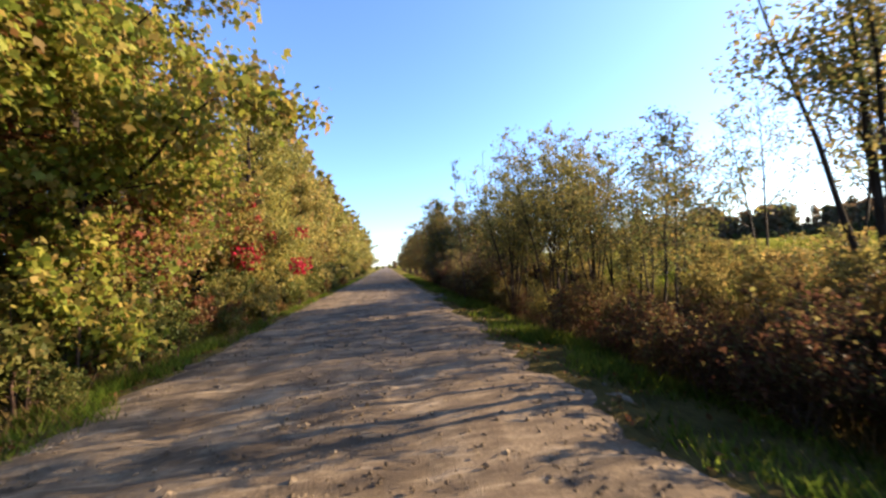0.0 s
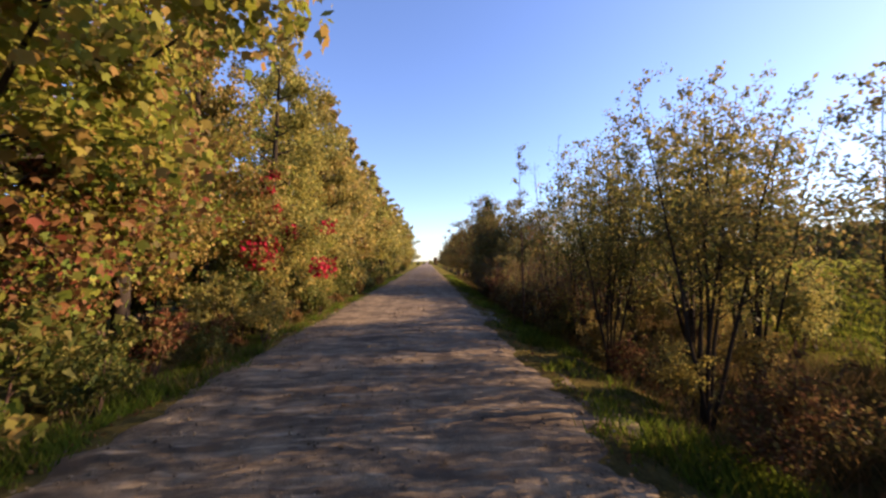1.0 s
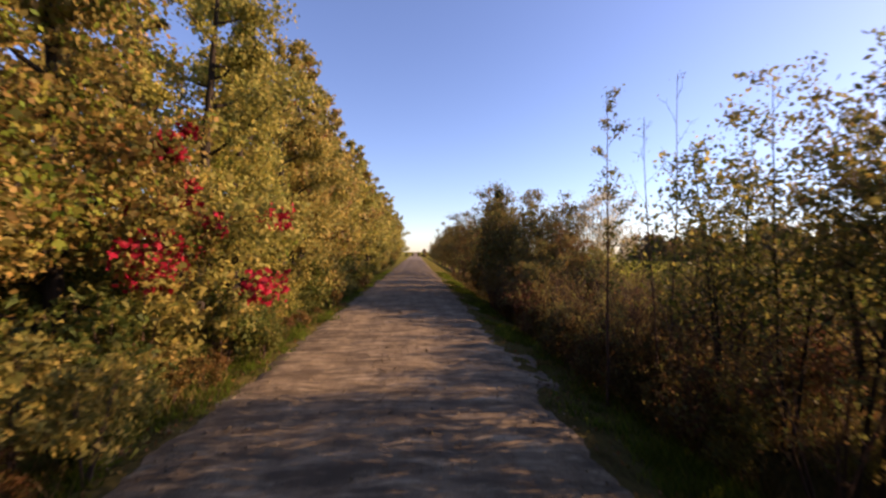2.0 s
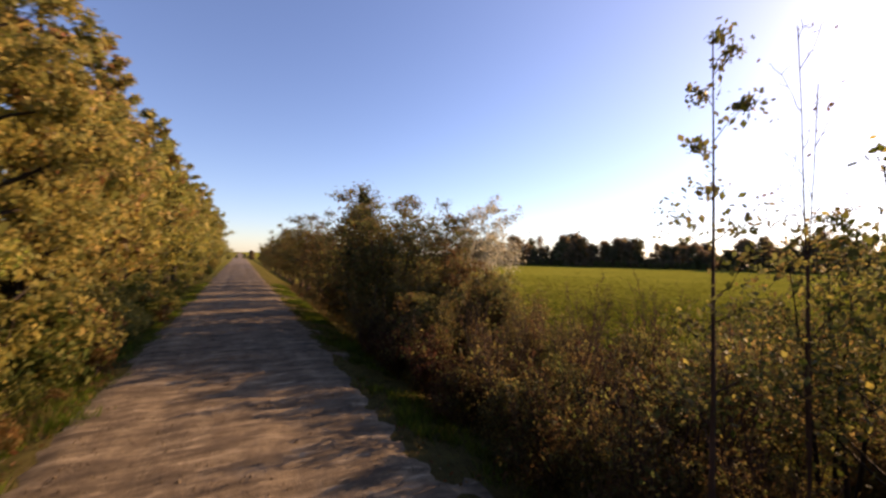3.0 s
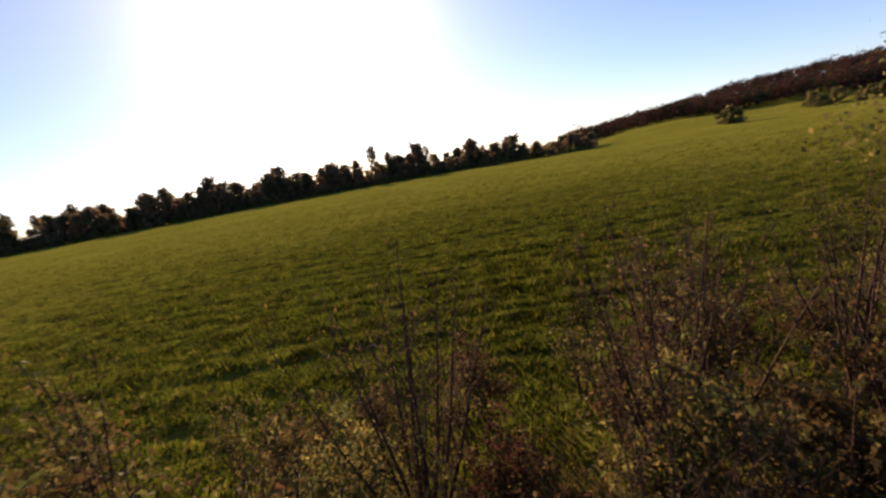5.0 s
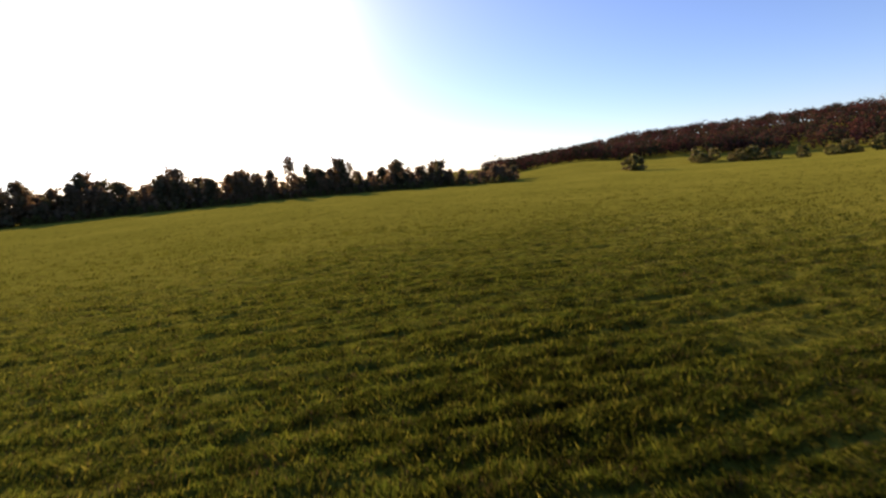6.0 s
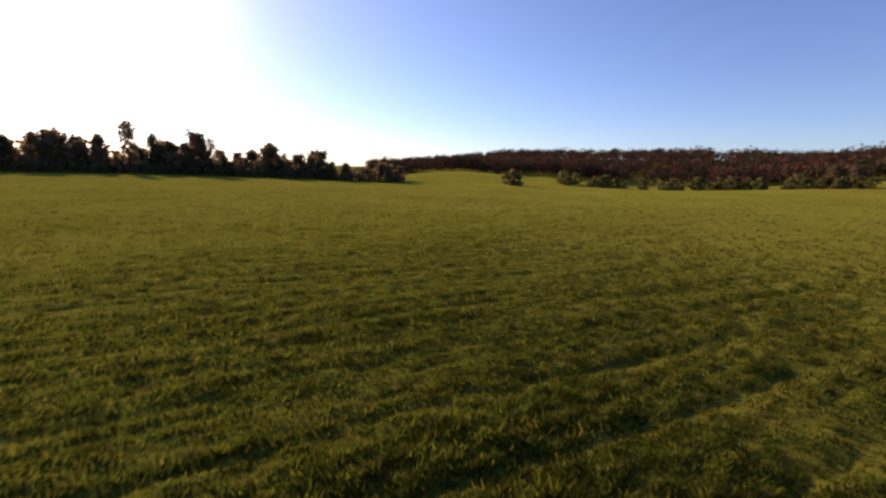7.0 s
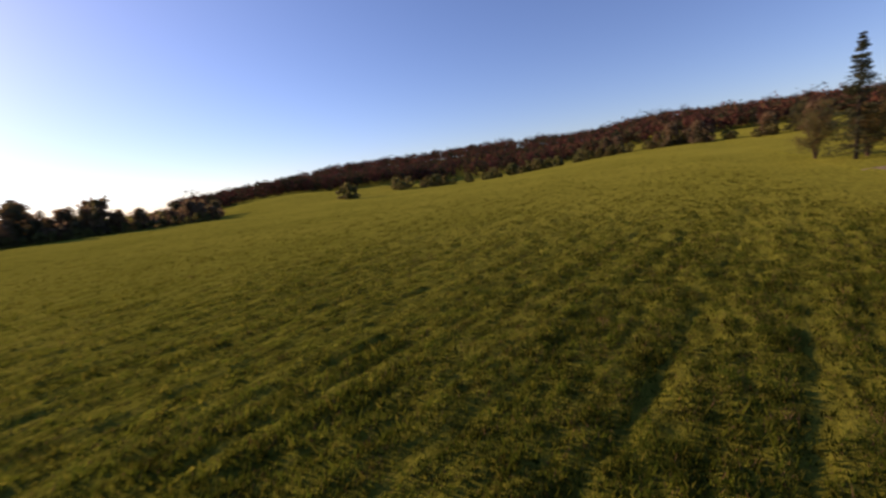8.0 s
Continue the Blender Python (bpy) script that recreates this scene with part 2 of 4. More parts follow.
def gravel_material():
    mat, nt, bsdf = shader("packed_gravel", 0.9, 0.25)
    pos = position(nt)
    fine = noise_tex(nt, 38.0, 6.0, pos, 0.75)
    mid = noise_tex(nt, 3.0, 5.0, position(nt, (1.0, 0.35, 1.0)))
    rut = noise_tex(nt, 1.1, 3.0, position(nt, (1.0, 0.04, 1.0)))
    col = ramp(nt, [(0.28, (0.083, 0.063, 0.038)), (0.5, (0.170, 0.129, 0.080)), (0.72, (0.329, 0.253, 0.157))], fine)
    col = mix(nt, col, (0.080, 0.056, 0.034), ramp(nt, [(0.42, (0, 0, 0)), (0.7, (0.65, 0.65, 0.65))], mid))
    col = mix(nt, col, (0.297, 0.235, 0.152), ramp(nt, [(0.5, (0, 0, 0)), (0.72, (0.5, 0.5, 0.5))], rut))
    # dark and pale cross bands painted in for hedge shadow stripes, with some washboard tone
    shade_band = noise_tex(nt, 2.4, 4.0, position(nt, (0.3, 1.0, 1.0)), 0.65)
    col = mix(nt, col, (0.058, 0.043, 0.027), ramp(nt, [(0.47, (0, 0, 0)), (0.62, (0.8, 0.8, 0.8))], shade_band))
    col = mix(nt, col, (0.371, 0.299, 0.196), ramp(nt, [(0.26, (0.7, 0.7, 0.7)), (0.42, (0, 0, 0))], shade_band))
    # finer streaks of the same, shadow and lit gravel put into the colour
    shade_streak = noise_tex(nt, 6.0, 3.0, position(nt, (0.2, 1.0, 1.0)), 0.6)
    col = mix(nt, col, (0.064, 0.047, 0.030), ramp(nt, [(0.54, (0, 0, 0)), (0.64, (0.6, 0.6, 0.6))], shade_streak))
    col = mix(nt, col, (0.424, 0.343, 0.224), ramp(nt, [(0.30, (0.6, 0.6, 0.6)), (0.42, (0, 0, 0))], shade_streak))
    nt.links.new(col, bsdf.inputs["Base Color"])
    bump(nt, bsdf, mix(nt, fine, mid, 0.5), 0.9, 0.04)
    return mat


GROUND, GRAVEL = ground_material(), gravel_material()

# ---------------------------------------------------------------- helpers


def part(name, mesh, mat, parent, label="", kind=""):
    mesh.materials.clear()
    mesh.materials.append(mat)
    ob = new(name, mesh)
    ob.parent = parent
    tagged(ob, label, kind=kind)
    return ob


def mesh_from(name, verts, faces, smooth=False):
    me = bpy.data.meshes.new(name)
    me.from_pydata(verts, [], faces)
    if smooth:
        me.polygons.foreach_set("use_smooth", [True] * len(me.polygons))
    me.update()
    return me


def mesh_quads(name, verts, corners=4):
    """A mesh of separate faces with that many corners each, from an array (n, corners, 3)."""
    n = len(verts)
    me = bpy.data.meshes.new(name)
    me.vertices.add(n * corners)
    me.vertices.foreach_set("co", np.asarray(verts, dtype=np.float32).ravel())
    me.loops.add(n * corners)
    me.loops.foreach_set("vertex_index", np.arange(n * corners, dtype=np.int32))
    me.polygons.add(n)
    me.polygons.foreach_set("loop_start", np.arange(0, n * corners, corners, dtype=np.int32))
    me.update(calc_edges=True)
    return me


def smoothstep(a, b, v):
    u = np.clip((v - a) / (b - a), 0, 1)
    return u * u * (3 - 2 * u)


def bumps(x, y):
    return (np.sin(x * 0.9 + 1.3 * np.sin(y * 0.37)) + np.sin(y * 0.71 + 1.1 * np.sin(x * 0.53)) + 0.6 * np.sin(x * 2.3 + y * 1.7)) / 2.6


CREST = (0, 4.5, 9.5, 17.0, 18.5, 20.0, 20.0, 14.0, 8.0, 6.5, 3.8, 2.6, 0)


def groove(across, along):
    """Narrow troughs between the mown rows, about a metre apart, deeper in some stretches than in others."""
    wave = np.sin(across * 5.6 + 0.7 * np.sin(along * 0.19) + 0.5 * np.sin(along * 0.47 + across * 0.3))
    worn = 0.15 + 0.85 * smoothstep(-0.4, 0.8, np.sin(across * 2.3 + 1.9 * np.sin(along * 0.21)) + 0.7 * np.sin(along * 0.53 + across * 1.7))
    return np.clip(wave, 0, 1) ** 4 * worn


def ground_z(x, y):
    """Height of the ground: flat road, shallow ditch, level field that climbs gently behind, wooded ridge far off."""
    x, y = np.asarray(x, float), np.asarray(y, float)
    z = -0.10 * smoothstep(3.3, 3.7, np.abs(x)) - 0.05
    z = z - 0.40 * np.exp(-((x - 5.6) / 0.9) ** 2) * smoothstep(-20, -6, y) - 0.25 * np.exp(-((x + 5.2) / 0.8) ** 2)
    z = z + 0.15 * smoothstep(7.5, 11.0, x) + 0.20 * smoothstep(-6.5, -10.0, x)
    z = z + 0.05 * bumps(x, y) * smoothstep(3.4, 6.0, np.abs(x))
    across, along = x * math.cos(ROWS) - y * math.sin(ROWS), x * math.sin(ROWS) + y * math.cos(ROWS)
    field = smoothstep(10.5, 13.0, x)
    z = z + (0.022 * np.sin(across * 2.9 + 0.6 * np.sin(along * 0.21)) - 0.09 * groove(across, along)) * field * smoothstep(-14, -5, y) * (1 - smoothstep(36, 43, x))
    lumps = np.sin(across * 6.3 + 2.1 * np.sin(along * 0.9)) * np.sin(along * 2.3 + 1.7 * np.sin(across * 2.3 + 0.6)) + 0.7 * np.sin(across * 9.9 - along * 1.7 + 2 * np.sin(along * 0.5)) * np.sin(along * 3.9 + across * 1.9)
    z = z + 0.036 * lumps * field * (1 - smoothstep(45, 70, x))
    away = np.hypot(x - 14, y - 27)
    z = z + 0.045 * np.clip(-y - 32, 0, 260) * (1 - smoothstep(10, 95, x))
    az = np.degrees(np.arctan2(x - 14, y - 27)) % 360
    z = z + 5.0 * np.exp(-((az - 130.5) / 5.0) ** 2) * smoothstep(120, 205, away) * (1 - smoothstep(230, 300, away))
    z = z + 3.4 * np.exp(-((az - 143) / 6.0) ** 2) * smoothstep(165, 222, away) * (1 - smoothstep(230, 300, away))
    crest = np.interp(az, [112, 123, 130, 138, 146, 156, 166, 175, 186, 194, 206, 235, 270], CREST)
    z = z + crest * smoothstep(205, 400, away)
    return z


# ---------------------------------------------------------------- ground and road


def axis(lo, hi, fine_lo, fine_hi, step, grow=1.22):
    vals = list(np.arange(fine_lo, fine_hi + 1e-6, step))
    s, v = step, fine_hi
    while v < hi:
        s *= grow
        v += s
        vals.append(min(v, hi))
    s, v = step, fine_lo
    while v > lo:
        s *= grow
        v -= s
        vals.insert(0, max(v, lo))
    return np.array(vals)


def build_ground():
    xs, ys = axis(-3200, 3200, -14, 42, 0.19), axis(-3200, 3200, -8, 50, 0.29)
    gx, gy = np.meshgrid(xs, ys)
    gz = ground_z(gx, gy)
    verts = np.stack([gx, gy, gz], -1).reshape(-1, 3).tolist()
    nx, ny = len(xs), len(ys)
    faces = [(j * nx + i, j * nx + i + 1, (j + 1) * nx + i + 1, (j + 1) * nx + i) for j in range(ny - 1) for i in range(nx - 1)]
    ground = new("ground", mesh_from("ground", verts, faces, True))
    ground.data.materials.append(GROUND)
    tagged(ground, "green hay meadow with leaf litter and rough grass beside the road", "ground", kind="structure")


def build_road():
    rng = np.random.default_rng(5)
    xs = np.linspace(-3.5, 3.5, 47)
    ys = np.concatenate([np.arange(-30, 70, 0.12), np.arange(70, 200, 1.0), np.arange(200, 1500, 25.0)])
    gx, gy = np.meshgrid(xs, ys)
    wob = 0.22 * np.sin(gy * 0.9) * np.sin(gy * 0.31 + 1) + 0.12 * np.sin(gy * 2.7 + np.sign(gx))
    gx2 = gx + wob * (np.abs(gx) / 3.5) ** 6
    z = 0.05 * (1 - (gx / 3.5) ** 2)
    for sx in (-1.35, 1.15):
        z -= 0.03 * np.exp(-((gx - sx) / 0.35) ** 2)
    near = gy < 70
    z += near * (0.022 * np.sin(gy * 7.5 + 1.4 * np.sin(gx * 1.3 + gy * 0.2)) * (0.5 + 0.5 * np.sin(gy * 0.45 + gx)) + 0.02 * bumps(gx * 1.1, gy * 2.1))
    z += near * rng.normal(0, 0.007, z.shape)
    z -= 0.125 * smoothstep(2.6, 3.5, np.abs(gx))
    z += near * 0.022 * (bumps(gx * 2.7, gy * 3.1) + 0.7 * bumps(gx * 6.0 + 3, gy * 7.3)) * smoothstep(2.5, 3.1, np.abs(gx))
    verts = np.stack([gx2, gy, z], -1).reshape(-1, 3).tolist()
    nx, ny = len(xs), len(ys)
    faces = [(j * nx + i, j * nx + i + 1, (j + 1) * nx + i + 1, (j + 1) * nx + i) for j in range(ny - 1) for i in range(nx - 1)]
    road = new("road", mesh_from("road", verts, faces, True))
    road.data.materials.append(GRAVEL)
    tagged(road, "straight unpaved road of pale packed gravel with worn wheel tracks", "road", kind="structure")


build_ground()
build_road()

# ---------------------------------------------------------------- plants


def tube(verts, faces, pts, radii, sides):
    base = len(verts)
    for k, (p, r) in enumerate(zip(pts, radii)):
        d = (pts[min(k + 1, len(pts) - 1)] - pts[max(k - 1, 0)])
        d = d / (np.linalg.norm(d) + 1e-9)
        a = np.cross(d, (0.31, 0.87, 0.11))
        a /= np.linalg.norm(a) + 1e-9
        b = np.cross(d, a)
        for s in range(sides):
            th = 2 * math.pi * s / sides
            verts.append(tuple(p + r * (math.cos(th) * a + math.sin(th) * b)))
    for k in range(len(pts) - 1):
        for s in range(sides):
            i, j = base + k * sides + s, base + k * sides + (s + 1) % sides
            faces.append((i, j, j + sides, i + sides))


def leaf_faces(rng, centres, spread, size, droop=0.3, slim=False):
    """Leaves round the centres, each a small pointed blade with its own tilt."""
    n = len(centres)
    p = centres + np.clip(rng.normal(0, 1, (n, 3)), -1.7, 1.7) * spread
    nrm = rng.normal(0, 1, (n, 3)) + (0, 0, 0.6)
    nrm /= np.linalg.norm(nrm, axis=1)[:, None]
    along = np.cross(nrm, rng.normal(0, 1, (n, 3)))
    along /= np.linalg.norm(along, axis=1)[:, None] + 1e-9
    along[:, 2] -= droop
    side = np.cross(nrm, along)
    s = size * rng.uniform(0.6, 1.35, (n, 1))
    if slim:
        return np.stack([p - along * s * 0.45 - side * s * 0.34, p - along * s * 0.40 + side * s * 0.36, p + along * s * 0.72], 1)
    return np.stack([p - along * s * 0.55, p + side * s * 0.36 - along * s * 0.05, p + along * s * 0.6, p - side * s * 0.36 + along * s * 0.02], 1)


LOBES = ((0.0, -0.55), (0.36, -0.30), (0.54, 0.08), (0.21, 0.13), (0.0, 0.62), (-0.21, 0.13), (-0.54, 0.08), (-0.36, -0.30))


def lobed_faces(rng, centres, spread, size):
    """Maple leaves with lobes, slightly cupped."""
    n = len(centres)
    p = centres + np.clip(rng.normal(0, 1, (n, 3)), -1.7, 1.7) * spread
    nrm = rng.normal(0, 1, (n, 3)) + (0.35, 0, 0.5)
    nrm /= np.linalg.norm(nrm, axis=1)[:, None]
    along = np.cross(nrm, rng.normal(0, 1, (n, 3)))
    along /= np.linalg.norm(along, axis=1)[:, None] + 1e-9
    along[:, 2] -= 0.4
    side = np.cross(nrm, along)
    s = size * rng.uniform(0.6, 1.35, (n, 1))
    return np.stack([p + side * s * a + along * s * b - nrm * s * 0.35 * (a * a + b * b) for a, b in LOBES], 1)


def clump_faces(rng, centres, radii, size):
    """Rounded masses of leaves seen from far off: leafy faces turned outwards round each centre."""
    n = len(centres)
    d = rng.normal(0, 1, (n, 3)) + (0, 0, 0.25)
    d /= np.linalg.norm(d, axis=1)[:, None]
    p = centres + d * radii * rng.uniform(0.72, 1.06, (n, 1))
    nrm = d + rng.normal(0, 0.45, (n, 3))
    nrm /= np.linalg.norm(nrm, axis=1)[:, None]
    a = np.cross(nrm, rng.normal(0, 1, (n, 3)))
    a /= np.linalg.norm(a, axis=1)[:, None] + 1e-9
    b = np.cross(nrm, a)
    s = size * rng.uniform(0.55, 1.3, (n, 1))
    return np.stack([p - a * s * 0.45 - b * s * 0.48, p - a * s * 0.45 + b * s * 0.48, p + a * s * 0.55], 1)


def grow(rng, height, stems=1, lean=0.06, first=0.3, limbs=9, reach=0.35, rise=0.55, twigs=3, thick=0.018, wobble=0.03, splay=0.0):
    """Trunk and limbs; returns the wood mesh's lists and the points where leaves hang, with the branch length there."""
    verts, faces, tips = [], [], []
    for k in range(stems):
        ang0 = rng.uniform(0, 2 * math.pi)
        h = height * (rng.uniform(0.7, 1.0) if stems > 1 else 1.0)
        out = (splay * rng.uniform(0.4, 1.2) if stems > 1 else 0.0) + rng.uniform(-lean, lean)
        seg = 7
        pts = [np.array([rng.normal(0, 0.06) * (stems > 1), rng.normal(0, 0.06) * (stems > 1), -0.05])]
        for s in range(seg):
            u = (s + 1) / seg
            step = np.array([math.cos(ang0) * out, math.sin(ang0) * out, 1.0]) * h / seg
            pts.append(pts[-1] + step + rng.normal(0, wobble, 3) * (h / seg))
        r0 = thick * height / (1.0 if stems == 1 else 1.6)
        radii = [max(r0 * (1 - 0.93 * i / seg), 0.006) for i in range(seg + 1)]
        tube(verts, faces, pts, radii, 6 if stems == 1 else 4)
        pts = np.array(pts)
        for i in range(limbs):
            u = first + (1 - first) * (i + rng.uniform(0.1, 0.9)) / limbs
            f = u * seg
            a = int(min(f, seg - 1))
            start = pts[a] + (pts[a + 1] - pts[a]) * (f - a)
            ang = i * 2.4 + rng.uniform(-0.6, 0.6)
            length = height * reach * (1.05 - 0.75 * (u - first) / (1 - first)) * rng.uniform(0.7, 1.2)
            d = np.array([math.cos(ang), math.sin(ang), rise * rng.uniform(0.6, 1.5)])
            d /= np.linalg.norm(d)
            lp = [start]
            for s in range(4):
                lp.append(lp[-1] + d * length / 4 + rng.normal(0, 0.07, 3) * length / 2)
                d = d + np.array([0, 0, 0.06])
                d /= np.linalg.norm(d)
            lr = max(radii[a] * 0.5, 0.006)
            tube(verts, faces, lp, [max(lr * (1 - 0.85 * s / 4), 0.003) for s in range(5)], 3)
            tips.append((lp[4], length))
            tips.append((lp[3], length * 0.8))
            for t in range(twigs):
                s = rng.integers(1, 5)
                e = rng.normal(0, 1, 3)
                e = d * 0.6 + e / np.linalg.norm(e)
                end = lp[s] + e * length * 0.35 * rng.uniform(0.6, 1.2)
                mid = (lp[s] + end) / 2 + rng.normal(0, 0.04, 3) * length
                tube(verts, faces, [lp[s], mid, end], [max(lr * 0.35, 0.004), max(lr * 0.25, 0.003), 0.002], 3)
                tips.append((end, length * 0.6))
                tips.append((mid, length * 0.5))
        tips.append((pts[-1], height * reach * 0.3))
    return verts, faces, tips


def crown_mesh(rng, name, tips, leaves, size, loose=0.33, lobed=False, slim=False):
    c = np.array([t[0] for t in tips])
    w = np.array([t[1] for t in tips])
    pick = rng.choice(len(tips), leaves, p=w / w.sum())
    spread = (w[pick] * loose)[:, None] * np.array([1, 1, 0.75])
    if lobed:
        return mesh_quads(name, lobed_faces(rng, c[pick], spread, size), len(LOBES))
    return mesh_quads(name, leaf_faces(rng, c[pick], spread, size, 0.3, slim), 3 if slim else 4)


def far_tree(name, label, category, seed, leaf_mat, group, per=20, size=0.95, puff=0.155, **shape):
    """A tree for the distance: trunk and limbs with a billowing mass of leaves at each limb."""
    rng = np.random.default_rng(seed)
    verts, faces, tips = grow(rng, **shape)
    thing = new(name)
    tagged(thing, label, category, group)
    part("trunk", mesh_from("trunk", verts[:48], faces[:42], True), BARK, thing)
    low = rng.normal(0, 0.16, (6, 3)) * shape["height"] * np.array([1, 1, 0.3]) + np.array([0, 0, 0.13 * shape["height"]])
    tips = tips + [(p, 1.0) for p in low]
    c = np.repeat(np.array([t[0] for t in tips]), per, 0) + rng.normal(0, 0.035, (len(tips) * per, 3)) * shape["height"]
    r = np.repeat(shape["height"] * puff * rng.uniform(0.4, 1.2, len(tips)), per)[:, None] * np.array([1, 1, 0.85])
    part("crown", mesh_quads("crown", clump_faces(rng, c, r, size), 3), leaf_mat, thing, kind="stuff")
    return thing


def plant(name, label, category, seed, leaves, size, leaf_mat, wood_mat=None, loose=0.33, group="", second=None, share=0.4, lobed=False, slim=False, **shape):
    """A tree or shrub at the origin: trunk and crown; second: (material, leaves) for leaves of another colour among them."""
    rng = np.random.default_rng(seed)
    verts, faces, tips = grow(rng, **shape)
    thing = new(name)
    tagged(thing, label, category, group)
    part("trunk", mesh_from("trunk", verts, faces, True), wood_mat or BARK, thing)
    part("crown", crown_mesh(rng, "crown", tips, leaves, size, loose, lobed, slim), leaf_mat, thing, kind="stuff")
    if second:
        keep = [t for t in tips if rng.random() < share] or tips
        part("crown_patch", crown_mesh(rng, "crown_patch", keep, second[1], size, loose, lobed, slim), second[0], thing, second[2], "stuff")
    return thing


def put(ob, x, y, turn=0.0, scale=1.0, sink=0.0):
    ob.matrix_basis = pose(x, y, float(ground_z(x, y)) - sink, 0, 0, turn) @ Matrix.Scale(scale, 4)
    return ob


def again(ob, x, y, turn=0.0, scale=1.0, sink=0.0):
    c = copy_thing(ob, Matrix())
    return put(c, x, y, turn, scale, sink)


def spruce(name, label, height, seed, n=5200):
    rng = np.random.default_rng(seed)
    thing = new(name)
    tagged(thing, label, "spruce tree")
    verts, faces, cs, sp = [], [], [], []
    tube(verts, faces, [np.array([0, 0, -0.1]), np.array([0, 0.02, height * 0.5]), np.array([0.03, 0, height])], [height * 0.016, height * 0.01, 0.01], 6)
    for i in range(int(height * 17)):
        u = rng.uniform(0.06, 0.99)
        r = (1 - u) * height * 0.24 * rng.uniform(0.7, 1.1) + 0.12
        a = rng.uniform(0, 2 * math.pi)
        d = np.array([math.cos(a), math.sin(a), rng.uniform(-0.35, 0.15)])
        p0 = np.array([0, 0, u * height])
        p1, p2 = p0 + d * r * 0.6, p0 + d * r + np.array([0, 0, 0.12 * r])
        tube(verts, faces, [p0, p1, p2], [0.03 * (1.1 - u) + 0.006, 0.012, 0.004], 3)
        for t in np.linspace(0.25, 1, 7):
            cs.append(p0 + d * r * t + np.array([0, 0, 0.1 * r * t * t]))
            sp.append(0.10 + 0.10 * r * (1.1 - t))
    cs, sp = np.array(cs), np.array(sp)
    pick = rng.integers(0, len(cs), n)
    part("trunk", mesh_from("trunk", verts, faces, True), BARK, thing)
    part("crown", mesh_quads("crown", leaf_faces(rng, cs[pick], sp[pick][:, None] * np.array([1, 1, 0.5]), 0.14, 0.2)), NEEDLE, thing, kind="stuff")
    return thing


# trees on the west side of the road: a close wall of yellowing leaves
def west_trees():
    rng = np.random.default_rng(11)
    near = dict(first=0.06, twigs=5, loose=0.19, group="west roadside trees")
    kinds = [
        plant("roadside_tree", "tall leafy tree turning yellow-green beside the gravel road", "tree", 1, 24000, 0.125, YELLOW, height=13.5, limbs=24, reach=0.25, rise=0.45, **near),
        plant("roadside_tree", "tall leafy tree with golden autumn leaves beside the gravel road", "tree", 2, 21000, 0.125, YELLOW, height=12.5, limbs=26, reach=0.22, rise=0.7, second=(MAPLE, 6000, "green leaves among the yellow"), **near),
        plant("roadside_tree", "leafy maple with mixed green and yellow leaves beside the gravel road", "tree", 3, 20000, 0.11, MAPLE, lobed=True, height=12.0, limbs=22, reach=0.27, rise=0.5, second=(OCHRE, 6000, "orange-brown leaves"), **near),
        plant("roadside_tree", "broad tree with rusty ochre leaves beside the gravel road", "tree", 4, 20000, 0.11, OCHRE, lobed=True, height=11.0, limbs=22, reach=0.28, rise=0.5, second=(MAPLE, 6500, "green leaves"), **near),
        plant("roadside_tree", "yellow-green tree further along the gravel road", "tree", 5, 5600, 0.235, YELLOW, slim=True, height=13.0, limbs=20, reach=0.25, rise=0.5, **near),
        plant("roadside_tree", "golden tree further along the gravel road", "tree", 6, 5400, 0.235, YELLOW, slim=True, height=12.5, limbs=22, reach=0.22, rise=0.8, second=(OCHRE, 1500, "rusty leaves"), **near),
    ]
    spots = [(-7.2, 13.6, 3, 1.0), (-7.0, 17.4, 3, 1.08), (-7.0, 21.6, 1, 0.95), (-6.3, 25.6, 0, 1.0), (-7.0, 29.8, 1, 1.1), (-6.4, 34.0, 0, 1.08)]
    y = 38.0
    while y < 170:
        spots.append((-6.7 + rng.uniform(-0.8, 0.8), y, int(rng.choice([4, 5])), rng.uniform(1.02, 1.28)))
        y += rng.uniform(3.4, 4.8) * (1 if y < 80 else 1.6)
    for y in np.arange(-4, 75, 4.5):
        spots.append((-10.8 + rng.uniform(-1, 1), y + rng.uniform(-1.5, 1.5), int(rng.choice([4, 5])), rng.uniform(0.9, 1.15)))
    used, spin = set(), np.random.default_rng(110)
    for x, y, k, s in spots:
        turn = spin.uniform(0, 360)
        if k not in used:
            used.add(k)
            put(kinds[k], x, y, turn, s)
        else:
            again(kinds[k], x, y, turn, s)


